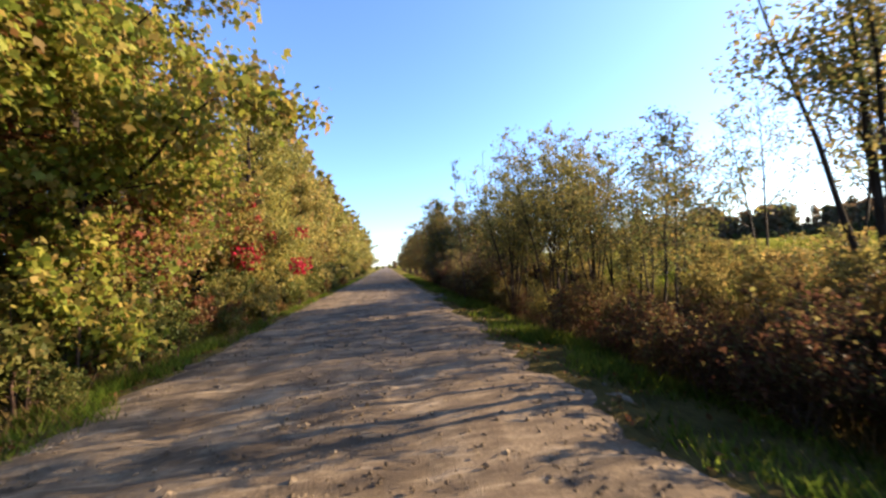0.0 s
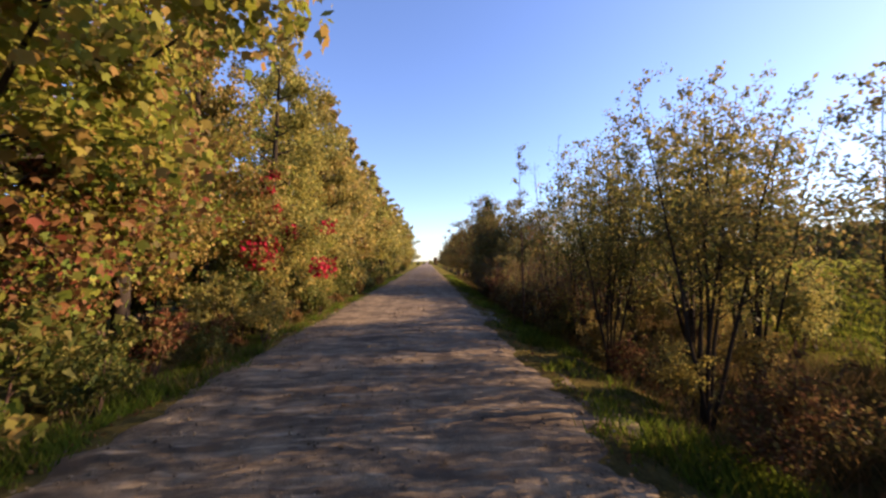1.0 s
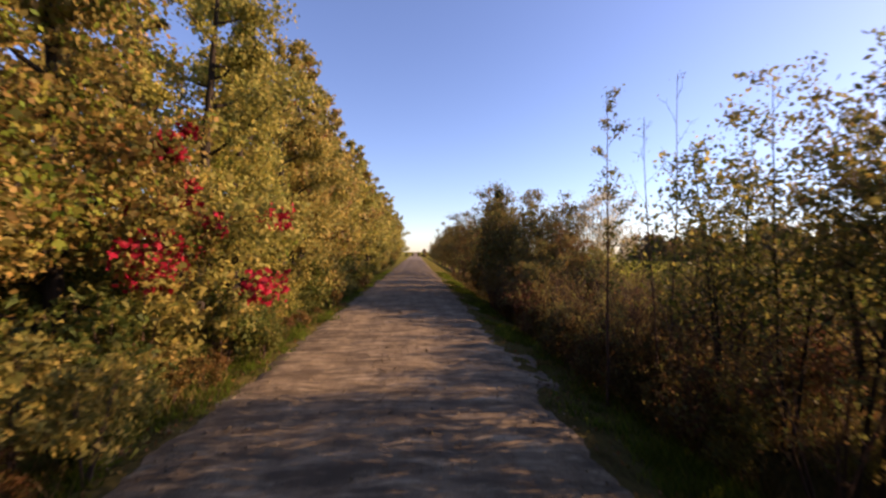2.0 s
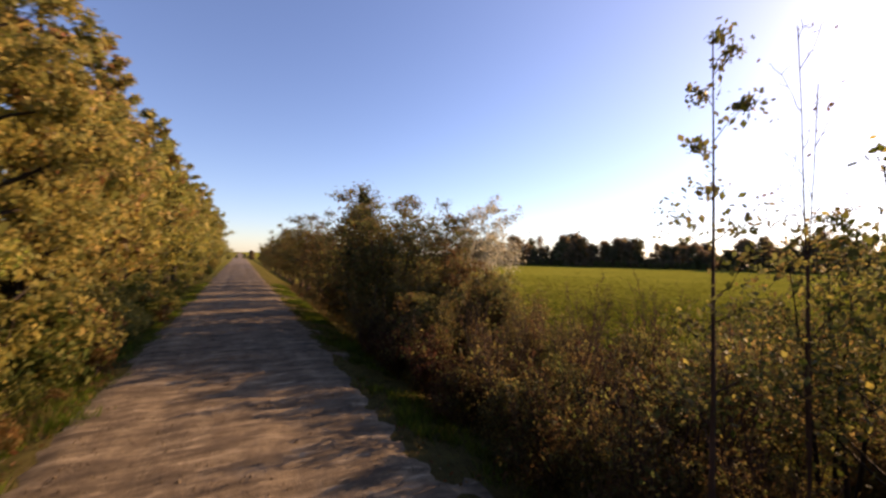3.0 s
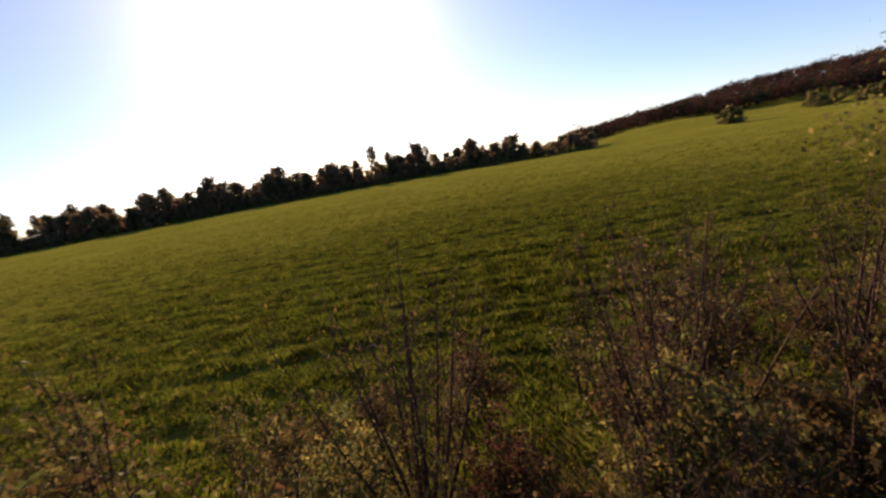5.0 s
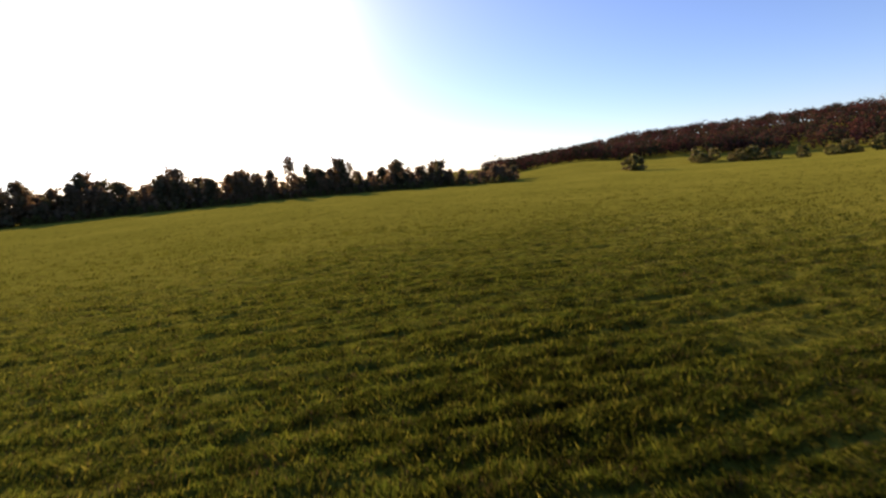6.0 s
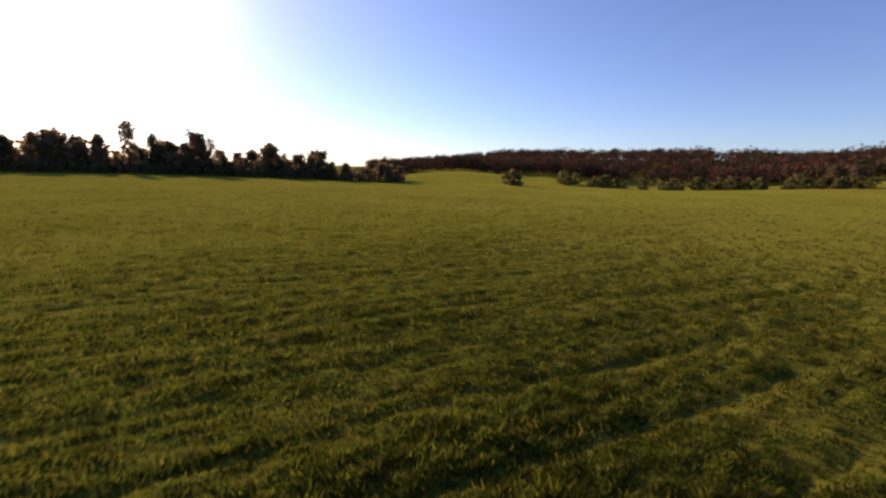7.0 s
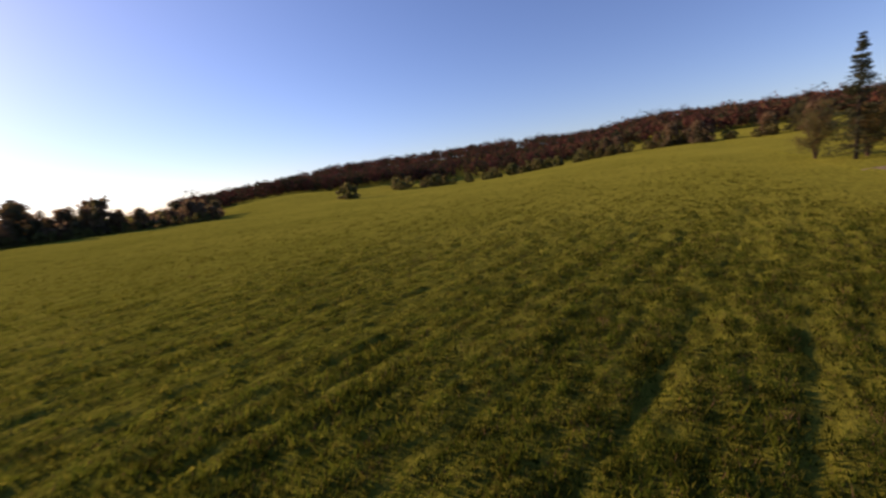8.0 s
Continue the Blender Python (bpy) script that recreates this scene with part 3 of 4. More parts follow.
def west_shrubs():
    rng = np.random.default_rng(12)
    kinds = [
        plant("roadside_shrub", "leafy yellow-green shrub at the foot of the roadside trees", "shrub", 21, 2000, 0.125, YELLOW, TWIG, slim=True, height=2.8, stems=5, first=0.12, limbs=5, reach=0.40, rise=0.6, twigs=1, splay=0.28, loose=0.26, group="west roadside shrubs"),
        plant("roadside_shrub", "rusty brown leafy shrub at the foot of the roadside trees", "shrub", 22, 1900, 0.115, OCHRE, TWIG, slim=True, height=2.3, stems=5, first=0.1, limbs=5, reach=0.42, rise=0.6, twigs=1, splay=0.3, loose=0.26, group="west roadside shrubs"),
        plant("roadside_shrub", "green leafy shrub at the foot of the roadside trees", "shrub", 23, 2000, 0.125, GREEN, TWIG, slim=True, height=2.6, stems=5, first=0.1, limbs=5, reach=0.42, rise=0.6, twigs=1, splay=0.3, loose=0.26, group="west roadside shrubs"),
    ]
    used, y, i = set(), 5.0, 0
    while y < 120:
        k = [2, 1, 1, 2, 1, 2][i % 6] if y < 17 else [0, 2, 1, 0, 0, 2][i % 6]
        x = (-4.9 if y < 15 else -4.5) + rng.uniform(-0.7, 0.5)
        s, turn = rng.uniform(0.6, 1.15) * (0.85 if 8.5 < y < 17 else 1.0), rng.uniform(0, 360)
        if k in used:
            again(kinds[k], x, y, turn, s)
        else:
            used.add(k)
            put(kinds[k], x, y, turn, s)
        if y < 45:
            again(kinds[int(rng.choice([0, 1, 2, 2]))], x + rng.uniform(0.4, 0.9), y + rng.uniform(0.3, 1.0), rng.uniform(0, 360), rng.uniform(0.3, 0.6))
        if 15 < y < 40:
            again(kinds[int(rng.choice([1, 2]))], -3.9 + rng.uniform(-0.35, 0.25), y + rng.uniform(-0.6, 0.6), rng.uniform(0, 360), rng.uniform(0.22, 0.42))
        y += rng.uniform(1.0, 1.8) * (1 if y < 45 else 3.4)
        i += 1
    # undergrowth in the shade behind the first trees
    for x, y0 in ((-8.3, 3.0), (-9.8, 4.2)):
        for y in np.arange(y0, 42, 2.6):
            again(kinds[int(rng.choice([1, 2]))], x + rng.uniform(-0.5, 0.5), y + rng.uniform(-0.6, 0.6), rng.uniform(0, 360), rng.uniform(1.2, 1.7))


def near_maple():
    t = plant("maple_tree", "large maple with sunlit green-yellow leaves overhanging the gravel road", "tree", 31, 42000, 0.11, MAPLE, height=11.5, first=0.20, limbs=26, reach=0.42, rise=0.40, twigs=6, loose=0.13, second=(OCHRE, 5500, "orange-brown turning leaves"), share=0.2, lobed=True)
    put(t, -6.0, 9.4, 40)
    o = plant("maple_tree", "tall maple with a broad bough of green-yellow leaves over the road", "tree", 33, 25000, 0.11, MAPLE, height=10.5, first=0.28, limbs=21, reach=0.35, rise=0.25, twigs=6, loose=0.13, lobed=True)
    put(o, -5.0, 11.4, 200)
    r = plant("red_maple", "small maple with crimson and yellow leaves in the roadside trees", "tree", 32, 1500, 0.12, YELLOW, TWIG, lobed=True, height=6.8, stems=2, first=0.2, limbs=9, reach=0.30, rise=0.6, twigs=3, splay=0.1, loose=0.25, second=(RED, 1700, "crimson leaves"), share=0.10)
    put(r, -5.0, 22.3, 10)
    low = plant("young_maple", "young maple with bright green leaves at the edge of the road", "tree", 34, 3600, 0.10, MAPLE, TWIG, lobed=True, height=3.6, stems=3, first=0.15, limbs=8, reach=0.32, rise=0.6, twigs=3, splay=0.12, loose=0.22)
    put(low, -4.4, 10.4, 0, 1.0)


west_trees()
near_maple()
west_shrubs()


# hedge between the road and the field
def hedge():
    rng = np.random.default_rng(13)
    tall = [
        plant("hedge_tree", "slender many-stemmed tree with thin grey-green leaves by the ditch", "tree", 41, 4200, 0.062, OLIVE, height=6.0, stems=6, first=0.36, limbs=9, reach=0.21, rise=0.9, twigs=3, splay=0.15, thick=0.013, loose=0.26, group="hedge trees", second=(KHAKI, 3000, "yellow-olive leaves"), share=0.6),
        plant("hedge_tree", "slender tree with sparse olive leaves by the ditch", "tree", 42, 2300, 0.06, OLIVE, height=5.8, stems=2, first=0.36, limbs=12, reach=0.22, rise=0.9, twigs=3, splay=0.10, thick=0.012, loose=0.26, group="hedge trees", second=(KHAKI, 900, "yellow-olive leaves")),
        plant("hedge_tree", "slender tree with green and yellow leaves by the ditch", "tree", 43, 2600, 0.06, GREEN, height=5.6, stems=3, first=0.30, limbs=12, reach=0.24, rise=0.8, twigs=3, splay=0.12, thick=0.012, loose=0.26, group="hedge trees", second=(KHAKI, 900, "yellow-olive leaves")),
    ]
    # the tree at (7.2, 2.0) stays out of view, added to shade the verge
    spots = [(5.0, 12.2, 0, 0.85), (4.8, 14.8, 0, 0.8), (6.7, 13.3, 0, 0.84), (5.3, 8.6, 1, 0.76), (6.4, 11.0, 1, 0.82), (6.2, 14.2, 2, 0.93), (7.9, 7.4, 0, 1.25), (8.4, 12.0, 1, 0.92), (7.4, 14.6, 1, 0.95), (8.6, 15.6, 1, 0.92), (5.7, 16.9, 1, 1.15), (6.7, 17.5, 2, 1.1), (7.3, 20.3, 1, 0.8), (6.0, 10.0, 1, 0.7), (5.7, 18.8, 2, 1.25), (7.6, 16.5, 0, 1.05), (9.1, 17.6, 2, 1.05), (9.4, 13.4, 2, 0.8), (7.2, 2.0, 1, 1.05), (9.9, 11.2, 1, 1.0), (10.3, 9.4, 1, 1.1), (9.5, 19.4, 1, 1.05), (6.9, 22.0, 1, 0.5), (6.4, 24.6, 2, 0.45), (5.8, 28.6, 1, 0.55), (6.0, 30.6, 2, 0.62), (6.3, 18.4, 1, 1.1), (6.6, 20.0, 1, 0.85)]
    used = set()
    for x, y, k, s in spots:
        turn = rng.uniform(0, 360)
        if k in used:
            again(tall[k], x, y, turn, s)
        else:
            used.add(k)
            put(tall[k], x, y, turn, s)
    thin = plant("sapling", "thin sapling with few leaves at its top beside the road", "sapling", 44, 900, 0.06, OLIVE, TWIG, height=6.3, first=0.3, limbs=14, reach=0.11, rise=0.8, twigs=2, thick=0.006, loose=0.3, lean=0.03, second=(GREEN, 300, "green leaves"))
    put(thin, 4.3, 20.2, 20)
    bare = plant("bare_sapling", "nearly bare thin tree with upright twigs beside the road", "sapling", 45, 70, 0.045, BROWN, TWIG, height=6.8, stems=2, first=0.4, limbs=9, reach=0.13, rise=1.6, twigs=3, thick=0.007, splay=0.05)
    put(bare, 5.1, 19.75, 0)
    pale = plant("pale_tree", "small spreading tree with pale sunlit leaves behind the shrubs", "tree", 46, 12000, 0.085, PALE, height=6.6, stems=4, first=0.42, limbs=9, reach=0.40, rise=0.4, twigs=4, loose=0.17, splay=0.12, thick=0.014)
    put(pale, 11.0, 36.0, 0, 0.97)
    fir = spruce("hedge_conifer", "small dark conifer rising above the hedge shrubs", 7.8, 47, 5000)
    put(fir, 6.2, 40.0, 0, 0.97)
    # dense mass of shrubs further along
    mass = [
        plant("hedge_bush", "dense brown-olive bush with fine twigs beside the road", "bush", 51, 6500, 0.095, BROWN, TWIG, height=5.6, stems=7, first=0.12, limbs=8, reach=0.28, rise=0.8, twigs=2, splay=0.22, slim=True, group="hedge bushes", second=(OLIVE, 2200, "olive leaves")),
        plant("hedge_bush", "dense olive-green bush with fine twigs beside the road", "bush", 52, 6500, 0.095, OLIVE, TWIG, height=5.8, stems=7, first=0.12, limbs=8, reach=0.28, rise=0.8, twigs=2, splay=0.22, slim=True, group="hedge bushes", second=(BROWN, 2200, "brown leaves")),
    ]
    used = set()
    y = 30.6
    while y < 150:
        for x in ((6.1, 8.6) if y < 38 else (6.3,)):
            k = int(rng.integers(0, 2))
            s = rng.uniform(0.85, 1.0) * (rng.uniform(0.7, 1.15) if y > 44 else 1.0) * float(np.interp(y, [30, 32, 34, 37, 41, 46, 80], [0.55, 0.72, 0.95, 1.36, 1.45, 1.5, 1.4]))
            xx, yy, turn = x + rng.uniform(-0.4, 0.4), y + rng.uniform(-0.5, 0.5), rng.uniform(0, 360)
            if k in used:
                again(mass[k], xx, yy, turn, s)
            else:
                used.add(k)
                put(mass[k], xx, yy, turn, s)
        y += 2.2 if y < 36 else (3.3 if y < 48 else (5.0 if y < 70 else 7.0))
    # brush: low, half-bare shrubs on the ditch bank
    brush = [
        plant("brush_shrub", "low half-bare shrub with reddish twigs on the ditch bank", "shrub", 61, 360, 0.055, BROWN, TWIG, height=2.5, stems=8, first=0.25, limbs=6, reach=0.26, rise=1.2, twigs=1, splay=0.30, thick=0.012, slim=True, group="ditch bank shrubs", second=(OLIVE, 260, "olive leaves")),
        plant("brush_shrub", "low shrub with yellow-olive leaves on the ditch bank", "shrub", 62, 2300, 0.055, KHAKI, TWIG, height=2.1, stems=6, first=0.2, limbs=6, reach=0.32, rise=1.0, twigs=1, splay=0.32, thick=0.010, slim=True, group="ditch bank shrubs", second=(OLIVE, 1000, "olive leaves")),
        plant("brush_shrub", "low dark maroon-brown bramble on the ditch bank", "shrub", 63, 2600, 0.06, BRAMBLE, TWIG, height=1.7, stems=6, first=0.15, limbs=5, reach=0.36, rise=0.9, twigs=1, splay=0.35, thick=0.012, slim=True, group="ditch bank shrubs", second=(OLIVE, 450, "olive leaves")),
    ]
    big = plant("bare_bush", "tall almost leafless bush with fanning reddish stems by the field edge", "bush", 64, 800, 0.03, BROWN, TWIG, height=3.5, stems=11, first=0.3, limbs=9, reach=0.24, rise=1.3, twigs=4, splay=0.30, thick=0.014, group="bare bushes")
    put(big, 9.4, 26.7, 0, 1.02)
    again(big, 8.9, 24.2, 130, 1.05)
    for bx, by, turn, s in ((8.1, 22.2, 40, 0.95), (10.3, 22.6, 170, 0.9), (7.5, 25.3, 10, 0.8), (6.9, 23.4, 200, 0.75), (8.7, 30.2, 260, 0.9), (7.0, 29.2, 145, 0.85), (6.3, 27.2, 15, 0.7), (6.8, 21.2, 75, 0.95), (9.6, 20.9, 300, 1.0), (7.9, 27.6, 220, 0.8)):
        again(big, bx, by, turn, s)
    used = set()
    for x in (5.0, 6.5, 8.0, 9.4):
        y = 4.5
        while y < 36:
            k = int(rng.choice([0, 1, 2], p=[0.35, 0.4, 0.25]))
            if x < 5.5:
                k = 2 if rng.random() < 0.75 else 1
            xx, yy = x + rng.uniform(-0.5, 0.5), y + rng.uniform(-0.5, 0.5)
            s, turn = rng.uniform(0.75, 1.15), rng.uniform(0, 360)
            if 20 < yy < 31 and x > 6:
                s = min(s, 1.05)
                k = 0 if rng.random() < 0.65 else k
            if yy > 19 and k == 1 and rng.random() < 0.6:
                k = 2
            if yy < 18:
                k = 1 if x > 6 else k
                s *= 0.6 if x < 6 else 0.65
                if x > 6 and rng.random() < 0.6:
                    y += 1.5
                    continue
            if k in used:
                again(brush[k], xx, yy, turn, s)
            else:
                used.add(k)
                put(brush[k], xx, yy, turn, s)
            y += rng.uniform(1.2, 1.8)
    for bx, by, turn, s in ((9.2, 8.0, 100, 0.8), (9.4, 12.4, 20, 0.9), (9.6, 15.6, 250, 1.0), (9.0, 10.4, 320, 0.8), (8.3, 17.2, 145, 0.9)):
        again(brush[1], bx, by, turn, s)
    by = 17.0
    while by < 36:
        again(brush[int(rng.choice([0, 0, 2, 2]))], 5.0 + rng.uniform(-0.3, 0.6), by, rng.uniform(0, 360), rng.uniform(0.85, 1.25))
        by += rng.uniform(0.5, 1.7)
    by = 18.2
    while by < 24.5:
        again(brush[int(rng.choice([0, 0, 2, 2]))], 5.1 + rng.uniform(-0.2, 0.5), by, rng.uniform(0, 360), rng.uniform(0.85, 1.2))
        by += rng.uniform(0.8, 1.8)
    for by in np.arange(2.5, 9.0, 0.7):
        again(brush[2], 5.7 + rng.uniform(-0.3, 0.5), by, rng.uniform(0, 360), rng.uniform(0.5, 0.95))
    # these rows run on unseen behind the start, added to shade the verge
    y = -3.0
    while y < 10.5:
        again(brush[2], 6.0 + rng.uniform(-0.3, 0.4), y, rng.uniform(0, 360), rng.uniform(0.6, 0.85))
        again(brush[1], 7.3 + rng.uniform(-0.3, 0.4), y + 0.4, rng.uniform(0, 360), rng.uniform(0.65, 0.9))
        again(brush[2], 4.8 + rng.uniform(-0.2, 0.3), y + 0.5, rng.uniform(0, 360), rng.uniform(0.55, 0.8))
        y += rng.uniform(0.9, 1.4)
    for bx, by, turn, s in ((10.9, 30.4, 110, 1.1), (11.4, 22.4, 280, 1.0), (10.2, 32.6, 340, 1.2)):
        again(brush[0], bx, by, turn, s)
    # tangled dark undergrowth along the field side of the bank
    for bx in (7.6, 9.0, 10.2, 11.2):
        by = 20.0 + rng.uniform(0, 1)
        while by < 33:
            again(brush[int(rng.choice([0, 1, 2], p=[0.4, 0.2, 0.4]))], bx + rng.uniform(-0.4, 0.4), by, rng.uniform(0, 360), rng.uniform(0.45, 0.8))
            by += rng.uniform(1.2, 2.2)
    # leafy shrubs filling the space under and behind the slender trees
    fill = [
        plant("hedge_shrub", "leafy yellow-olive shrub between the slender trees by the ditch", "shrub", 65, 2600, 0.07, KHAKI, TWIG, height=2.9, stems=6, first=0.12, limbs=7, reach=0.34, rise=0.8, twigs=2, splay=0.24, thick=0.010, slim=True, loose=0.3, group="hedge shrubs", second=(OLIVE, 1500, "olive leaves")),
        plant("hedge_shrub", "leafy green-olive shrub between the slender trees by the ditch", "shrub", 66, 3000, 0.07, OLIVE, TWIG, height=2.7, stems=6, first=0.12, limbs=7, reach=0.36, rise=0.8, twigs=2, splay=0.26, thick=0.010, slim=True, loose=0.3, group="hedge shrubs", second=(KHAKI, 1500, "yellow-olive leaves")),
        plant("hedge_shrub", "dense brown-olive bush on the ditch bank beside the road", "shrub", 67, 5200, 0.065, BROWN, TWIG, height=2.1, stems=7, first=0.08, limbs=7, reach=0.40, rise=0.7, twigs=2, splay=0.30, thick=0.010, slim=True, loose=0.3, group="hedge shrubs", second=(OLIVE, 2600, "olive leaves")),
    ]
    used = set()
    spots = []
    for x, lo, hi, step, low, high, ks in ((10.3, 7.5, 20.0, 2.6, 0.35, 0.65, (0, 0, 1)), (8.9, 9.0, 19.0, 2.8, 0.45, 0.7, (0, 0, 1)), (5.0, 15.5, 34.0, 2.1, 0.45, 0.75, (2, 2, 2, 1)), (6.3, 19.5, 31.0, 2.6, 0.5, 0.8, (2, 2, 1)), (8.2, 20.5, 34.0, 2.0, 0.55, 0.9, (1, 2, 2)), (9.6, 27.5, 33.0, 2.4, 0.5, 0.8, (2, 1, 2)), (6.0, 31.0, 46.0, 1.8, 0.9, 1.3, (2, 2, 1))):
        yy = lo
        while yy < hi:
            spots.append((x + rng.uniform(-0.5, 0.5), yy + rng.uniform(-0.4, 0.4), int(rng.choice(ks)), rng.uniform(low, high)))
            yy += step * rng.uniform(0.75, 1.3)
    # the last three stand mostly out of view, added to shade the verge
    spots += [(7.0, 30.2, 1, 1.1), (8.4, 30.8, 2, 1.4), (9.6, 31.6, 1, 1.2), (7.8, 32.2, 2, 1.5), (7.6, 21.6, 1, 1.0), (6.1, 5.3, 2, 0.8), (6.7, 6.3, 2, 0.7), (6.4, 4.2, 2, 0.9)]
    for x, yy, k, s in spots:
        turn = rng.uniform(0, 360)
        if k in used:
            again(fill[k], x, yy, turn, s)
        else:
            used.add(k)
            put(fill[k], x, yy, turn, s)
    tall_spruce = spruce("spruce_tree", "tall dark spruce at the edge of the field", 12.0, 48, 9000)
    put(tall_spruce, 1.0, -40.0, 0, 1.12)
    for x, yy, turn, s in ((-0.6, -42.0, 150, 1.3), (3.2, -45.0, 20, 1.3), (-2.6, -40.0, 80, 1.5)):
        again(mass[int(yy) % 2], x, yy, turn, s)


hedge()


# woods round the field
def far_woods():
    rng = np.random.default_rng(14)
    kinds = [
        far_tree("wood_edge_tree", "broadleaf tree in the dark line of woods across the field", "tree", 71, FAR_HAZED, "trees across the field", height=9.0, first=0.0, limbs=20, reach=0.36, rise=0.5, twigs=0),
        far_tree("wood_edge_tree", "tall narrow tree in the line of woods across the field", "tree", 72, FAR_HAZED, "trees across the field", per=18, size=0.85, puff=0.12, height=11.5, first=0.0, limbs=15, reach=0.20, rise=0.9, twigs=0),
        far_tree("wood_edge_tree", "rounded brownish tree in the line of woods across the field", "tree", 73, FAR_HAZED, "trees across the field", height=8.0, first=0.0, limbs=20, reach=0.42, rise=0.35, twigs=0),
        far_tree("field_bush", "rounded olive-green bush at the far edge of the field", "bush", 74, OLIVE, "bushes at the field edge", per=14, size=0.68, puff=0.21, height=3.5, first=0.0, limbs=11, reach=0.62, rise=0.45, twigs=0),
        far_tree("wood_edge_tree", "pointed conifer standing above the line of woods across the field", "tree", 75, FAR_HAZED, "trees across the field", per=20, size=0.5, puff=0.05, height=12.0, first=0.05, limbs=26, reach=0.20, rise=0.1, twigs=0),
    ]
    used = set()

    def set_tree(k, x, y, s):
        turn = rng.uniform(0, 360)
        if k in used:
            again(kinds[k], x, y, turn, s)
        else:
            used.add(k)
            put(kinds[k], x, y, turn, s)

    def top(az):
        swell = 0.96 + 0.12 * math.sin(az * 0.9) + 0.11 * math.sin(az * 2.3 + 1.0)
        return swell * float(np.interp(az, [28, 45, 58, 66, 84, 95, 101, 110, 118, 123], [11, 13, 13, 11.5, 12, 12.8, 11.5, 8.6, 6.6, 6.0]))

    az = 27.0
    while az < 123.3:
        r = float(np.interp(az, [27, 95, 123], [175, 168, 140]))
        for row in range(2):
            rr = r + row * 9 + rng.uniform(-3, 3)
            a = radians(az + rng.uniform(-0.6, 0.6))
            k = int(rng.choice([0, 1, 2, 4], p=[0.5, 0.13, 0.31, 0.06]))
            s = top(az) / (10.0, 12.0, 9.0, 5.0, 12.0)[k] * rng.uniform(0.5, 1.08)
            set_tree(k, 14 + rr * math.sin(a), 27 + rr * math.cos(a), s)
        a = radians(az)
        set_tree(3, 14 + (r - 5) * math.sin(a), 27 + (r - 5) * math.cos(a), rng.uniform(0.45, 0.72))
        az += rng.uniform(0.8, 1.25)
    for az, r, k, s in ((137.9, 152, 3, 1.15), (138.5, 150, 3, 1.35), (139.1, 153, 3, 1.1)):
        a = radians(az)
        set_tree(k, 14 + r * math.sin(a), 27 + r * math.cos(a), s)
    for x, y in ((-9, 262), (-5, 258), (-1.5, 263), (2.5, 257), (6, 261), (10, 256), (15, 262), (21, 258), (28, 263)):
        set_tree(int(rng.choice([0, 2, 3])), x, y, rng.uniform(0.45, 0.65))
    az = 145.0
    while az < 212:
        r = float(np.interp(az, [145, 165, 190, 212], [185, 172, 150, 120])) + rng.uniform(-5, 5)
        a = radians(az)
        set_tree(3 if az < 172 or rng.random() < 0.7 else 2, 14 + r * math.sin(a), 27 + r * math.cos(a), rng.uniform(0.35, 1.2) if az < 172 else rng.uniform(0.5, 0.85))
        az += rng.uniform(0.25, 0.6) if rng.random() < 0.85 else rng.uniform(1.4, 2.2)

    # undergrowth that closes the foot of the wood
    n, per = 420, 40
    b = np.radians(rng.uniform(27, 123, n))
    r = np.interp(np.degrees(b), [27, 95, 123], [175, 168, 140]) + rng.uniform(-3, 9, n)
    h = rng.uniform(2.2, 5.2, n)
    x, y = 14 + r * np.sin(b), 27 + r * np.cos(b)
    c = np.repeat(np.stack([x, y, ground_z(x, y) + h * 0.45], 1), per, 0) + rng.normal(0, 0.3, (n * per, 3))
    rad = np.repeat(np.stack([h * 0.55, h * 0.55, h * 0.52], 1), per, 0)
    me = mesh_quads("wood_undergrowth", clump_faces(rng, c, rad, 0.9), 3)
    me.materials.append(FAR_HAZED)
    tagged(new("wood_undergrowth", me), "dense low brush under the line of trees across the field", "brush", kind="stuff")


far_woods()


def ridge_forest():
    """Autumn woods that cover the far ridge, too many trees to count."""
    rng = np.random.default_rng(15)
    n = 3800
    az = np.radians(rng.uniform(119, 232, n))
    r = 226 + 190 * rng.random(n) ** 1.1
    x, y = 14 + r * np.sin(az), 27 + r * np.cos(az)
    z = ground_z(x, y)
    h = rng.uniform(5.5, 9.5, n) * np.where(rng.random(n) < 0.04, 1.35, 1.0)
    slim = np.where(rng.random(n) < 0.12, 0.55, 1.0)
    per = 52
    c = np.repeat(np.stack([x, y, z + h * 0.55], 1), per, 0) + rng.normal(0, 0.35, (n * per, 3))
    rad = np.repeat(np.stack([h * 0.46 * slim, h * 0.46 * slim, h * 0.44], 1), per, 0)
    me = mesh_quads("ridge_forest", clump_faces(rng, c, rad, 1.15), 3)
    ob = new("ridge_forest", me)
    me.materials.append(RIDGE)
    tagged(ob, "distant wooded ridge in rusty autumn colours", "forest", kind="stuff")


ridge_forest()


# ---------------------------------------------------------------- grass and litter


def blades(rng, x, y, z, height, width, lean=0.5):
    """Pointed blades, one triangle each."""
    n = len(x)
    a = rng.uniform(0, 2 * math.pi, n)
    h = height * rng.uniform(0.5, 1.3, n)
    w = width * rng.uniform(0.7, 1.3, n)
    base = np.stack([x, y, z - 0.01], 1)
    side = np.stack([np.cos(a), np.sin(a), np.zeros(n)], 1) * w[:, None]
    b = rng.uniform(0, 2 * math.pi, n)
    tip = base + np.stack([np.cos(b) * h * lean, np.sin(b) * h * lean, h], 1)
    return np.stack([base - side, base + side, tip], 1)


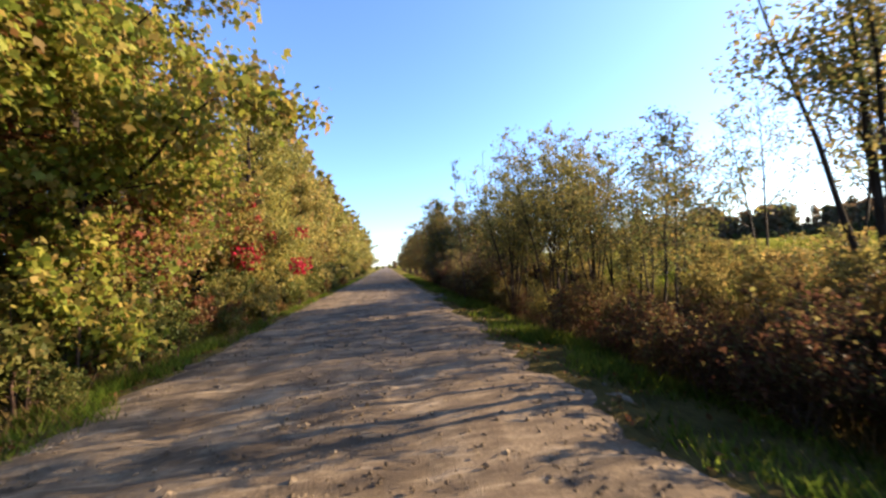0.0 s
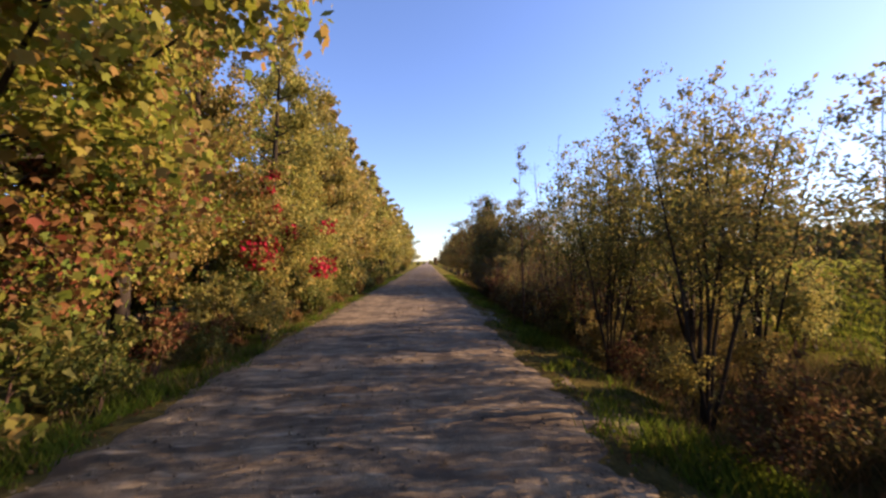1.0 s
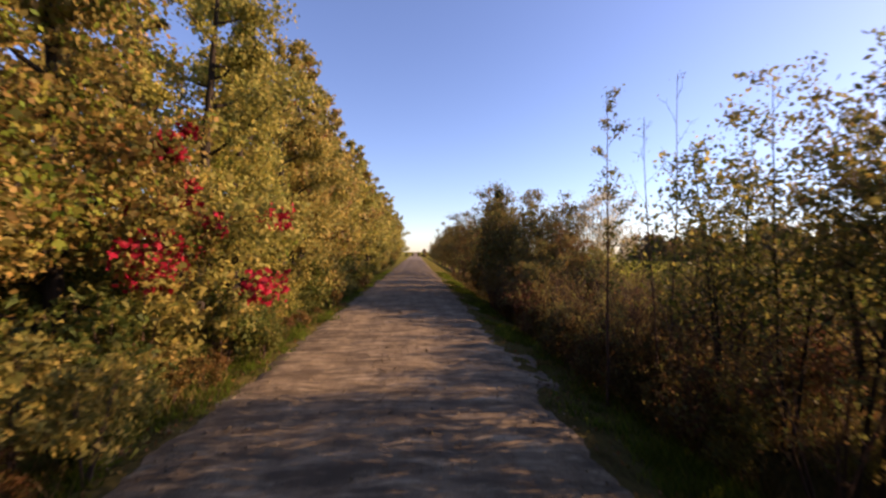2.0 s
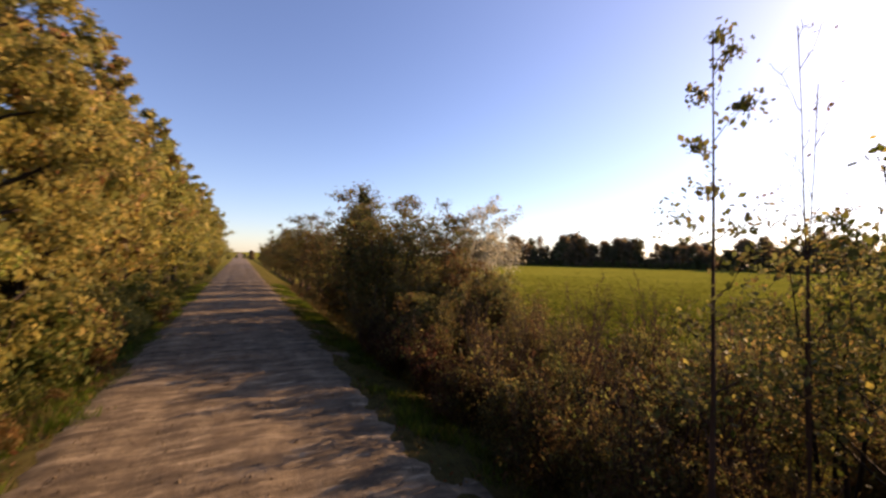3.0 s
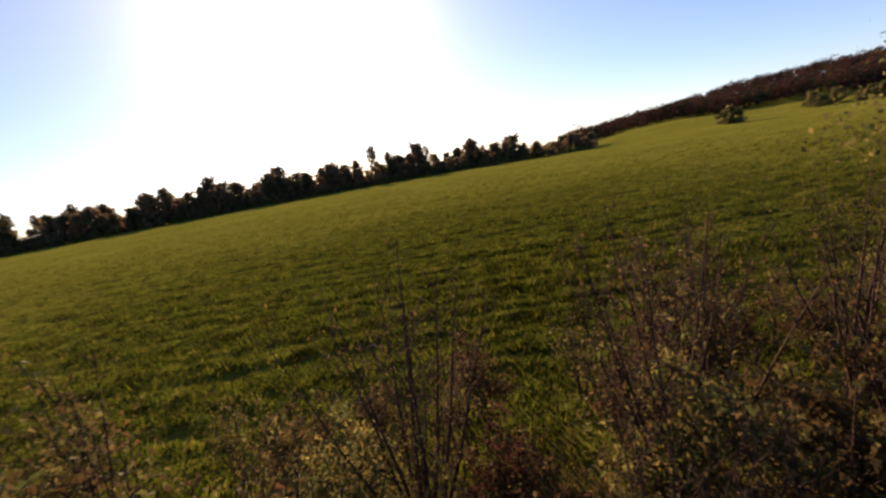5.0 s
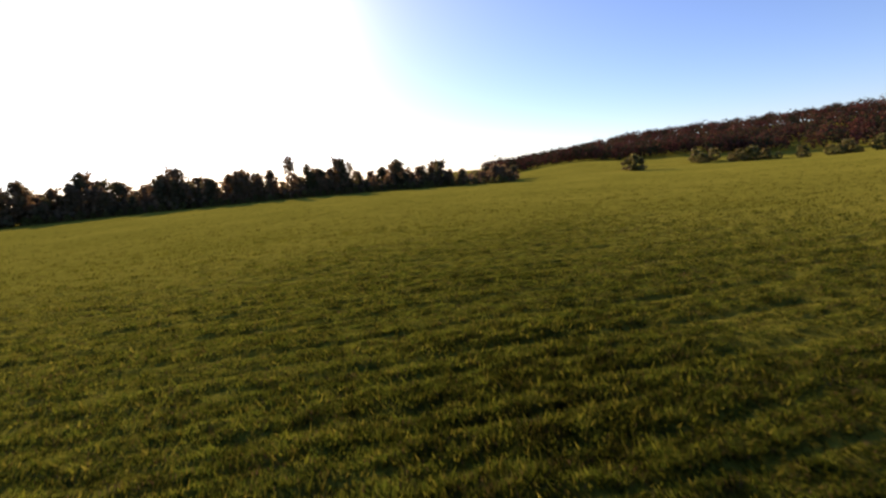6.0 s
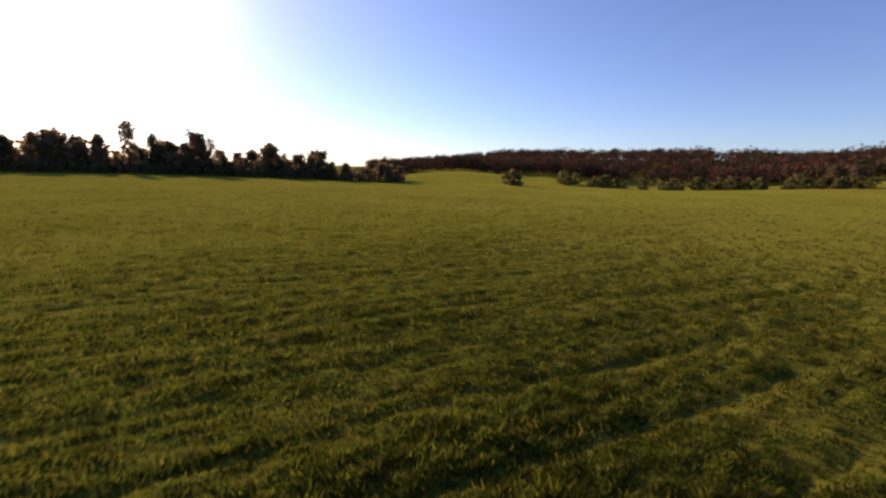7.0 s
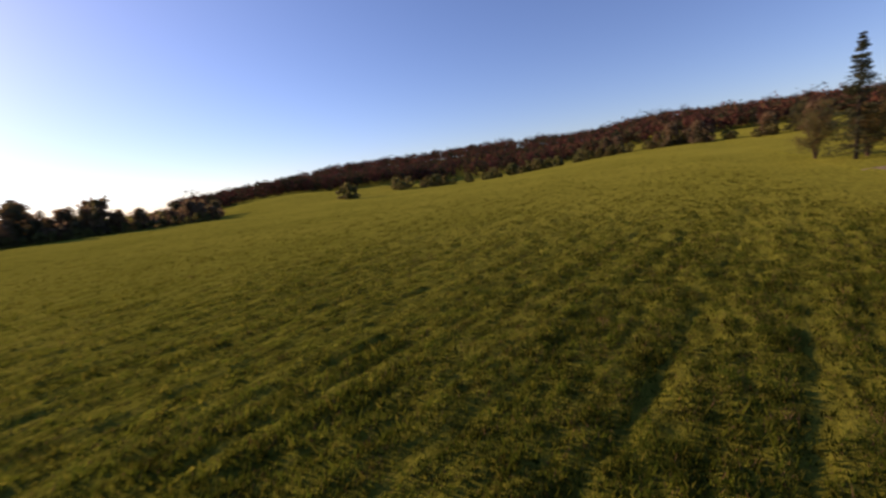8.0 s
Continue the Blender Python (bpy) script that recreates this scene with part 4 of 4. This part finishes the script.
def stuff(name, faces, mat, label, category, corners):
    me = mesh_quads(name, faces, corners)
    me.materials.append(mat)
    return tagged(new(name, me), label, category, kind="stuff")


def swath(across, along):
    """Uneven strips of standing and flattened grass along the mown rows, -1 to 1."""
    table = np.random.default_rng(20).uniform(-1, 1, (256, 256))
    u, v = across / 0.30, along / 6.0
    i, j = np.floor(u).astype(int), np.floor(v).astype(int)
    f, g = u - i, v - j
    f, g = f * f * (3 - 2 * f), g * g * (3 - 2 * g)
    a, b, c, d = table[i % 256, j % 256], table[(i + 1) % 256, j % 256], table[i % 256, (j + 1) % 256], table[(i + 1) % 256, (j + 1) % 256]
    return (a * (1 - f) + b * f) * (1 - g) + (c * (1 - f) + d * f) * g


def field_grass():
    rng = np.random.default_rng(16)
    for n, reach, per, high, wide, mat, label in ((48000, 24, 13, 0.08, 0.014, BLADE, "clumpy green hay grass of the open field"),
                                                  (14000, 24, 8, 0.075, 0.010, DRY, "dry stalks among the hay grass"),
                                                  (34000, 70, 6, 0.13, 0.032, BLADE, "clumpy green hay grass further out in the field")):
        r = reach * np.abs(rng.normal(0, 0.62, n)) ** 0.8
        a = np.radians(rng.uniform(0, 360, n))
        cx, cy = 17 + r * np.sin(a), 22 + r * np.cos(a)
        across, run = cx * math.cos(ROWS) - cy * math.sin(ROWS), cx * math.sin(ROWS) + cy * math.cos(ROWS)
        lush = 0.3 - 1.8 * groove(across, run) + 0.4 * bumps(cx * 0.6, cy * 0.5) + 1.5 * swath(across, run) + rng.normal(0, 0.35, n)
        ok = (cx > 10.2 + rng.uniform(-0.8, 0.8, n)) & (lush > -1.7)
        cx, cy = cx[ok], cy[ok]
        size = rng.uniform(0.05, 0.13, len(cx)) * (1 if reach < 40 else 2.2)
        tall = high * (1 + 0.5 * np.clip(lush[ok], -1.3, 1.5)) * rng.uniform(0.75, 1.3, len(cx))
        along, side = rng.normal(0, 1.6, len(cx) * per) * np.repeat(size, per), rng.normal(0, 1, len(cx) * per) * np.repeat(size, per)
        x = np.repeat(cx, per) + along * math.sin(ROWS) + side * math.cos(ROWS)
        y = np.repeat(cy, per) + along * math.cos(ROWS) - side * math.sin(ROWS)
        stuff("field_grass", blades(rng, x, y, ground_z(x, y), np.repeat(tall, per), wide, 0.5), mat, label, "grass", 3)


def verge_grass():
    rng = np.random.default_rng(17)
    for side, lo, hi, n, per, high, mat, label in ((1, 3.05, 4.9, 4600, 12, 0.24, VERGE, "green grass verge along the ditch side of the road"),
                                                   (-1, 2.5, 4.9, 4600, 12, 0.22, VERGE, "uneven weedy grass verge along the tree side of the road"),
                                                   (-1, 2.9, 4.8, 1500, 8, 0.30, DRY, "dry stalks along the tree side of the road"),
                                                   (1, 4.2, 10.6, 7000, 8, 0.42, DRY, "dry tangled grass between the shrubs of the ditch bank")):
        cx = side * (lo + (hi - lo) * rng.beta(1.7, 1.5, n))
        cy = 1 + 70 * rng.random(n) ** 1.3
        patch = bumps(cx * 1.3, cy * 1.1) + rng.normal(0, 0.3, n)
        ragged = np.abs(cx) - lo > 0.45 + 0.4 * np.sin(cy * 0.8 + side) + 0.35 * np.sin(cy * 2.1)
        keep = (patch > -0.35) & ragged
        cx, cy, tall = cx[keep], cy[keep], high * np.clip(0.75 + 0.5 * patch[keep], 0.35, 1.5)
        spread = rng.uniform(0.05, 0.13, len(cx))
        x = np.repeat(cx, per) + rng.normal(0, 1, len(cx) * per) * np.repeat(spread, per)
        y = np.repeat(cy, per) + rng.normal(0, 1, len(cx) * per) * np.repeat(spread, per)
        stuff("verge_grass", blades(rng, x, y, ground_z(x, y), np.repeat(tall, per), 0.012, 0.55), mat, label, "grass", 3)


def litter():
    rng = np.random.default_rng(18)
    n = 2600
    x = np.where(rng.random(n) < 0.75, -3.1 - rng.exponential(0.6, n), 3.1 + rng.exponential(0.6, n))
    y = 3 + 45 * rng.random(n)
    c = np.stack([x, y, np.where(np.abs(x) < 3.1, 0.055, ground_z(x, y) + 0.03)], 1)
    stuff("fallen_leaves", leaf_faces(rng, c, 0.005, 0.07, 0.0), OCHRE, "fallen brown leaves along the road edges", "leaves", 4)


def loose_stones():
    """Loose stones on the gravel, too many to count."""
    rng = np.random.default_rng(19)
    n = 9000
    y = 3.5 + 40 * rng.random(n) ** 1.5
    x = np.where(rng.random(n) < 0.45, rng.normal(0, 0.5, n), rng.choice([-2.35, 2.55], n) + rng.normal(0, 0.4, n))
    x = np.where(rng.random(n) < 0.3, rng.uniform(-2.6, 2.9, n), x)
    size = rng.gamma(2.0, 0.0048, n) + 0.006
    top = 0.05 * (1 - (x / 3.3) ** 2) + 0.01
    octa = np.array([(1, 0, 0), (0, 1, 0), (-1, 0, 0), (0, -1, 0), (0, 0, 1), (0, 0, -1)], float)
    v = octa[None] * rng.uniform(0.6, 1.3, (n, 6, 1)) * size[:, None, None] * np.array([1, 1, 0.7])
    turn = rng.uniform(0, 2 * math.pi, n)[:, None]
    v = np.stack([v[..., 0] * np.cos(turn) - v[..., 1] * np.sin(turn), v[..., 0] * np.sin(turn) + v[..., 1] * np.cos(turn), v[..., 2]], -1)
    v += np.stack([x, y, top], 1)[:, None, :]
    tri = np.array([(0, 1, 4), (1, 2, 4), (2, 3, 4), (3, 0, 4), (1, 0, 5), (2, 1, 5), (3, 2, 5), (0, 3, 5)])
    faces = (tri[None] + 6 * np.arange(n)[:, None, None]).reshape(-1, 3)
    me = mesh_from("loose_stones", v.reshape(-1, 3).tolist(), faces.tolist())
    me.materials.append(GRAVEL)
    tagged(new("loose_stones", me), "loose grey-brown stones scattered on the gravel road", "stones", kind="stuff")


field_grass()
loose_stones()
verge_grass()
litter()
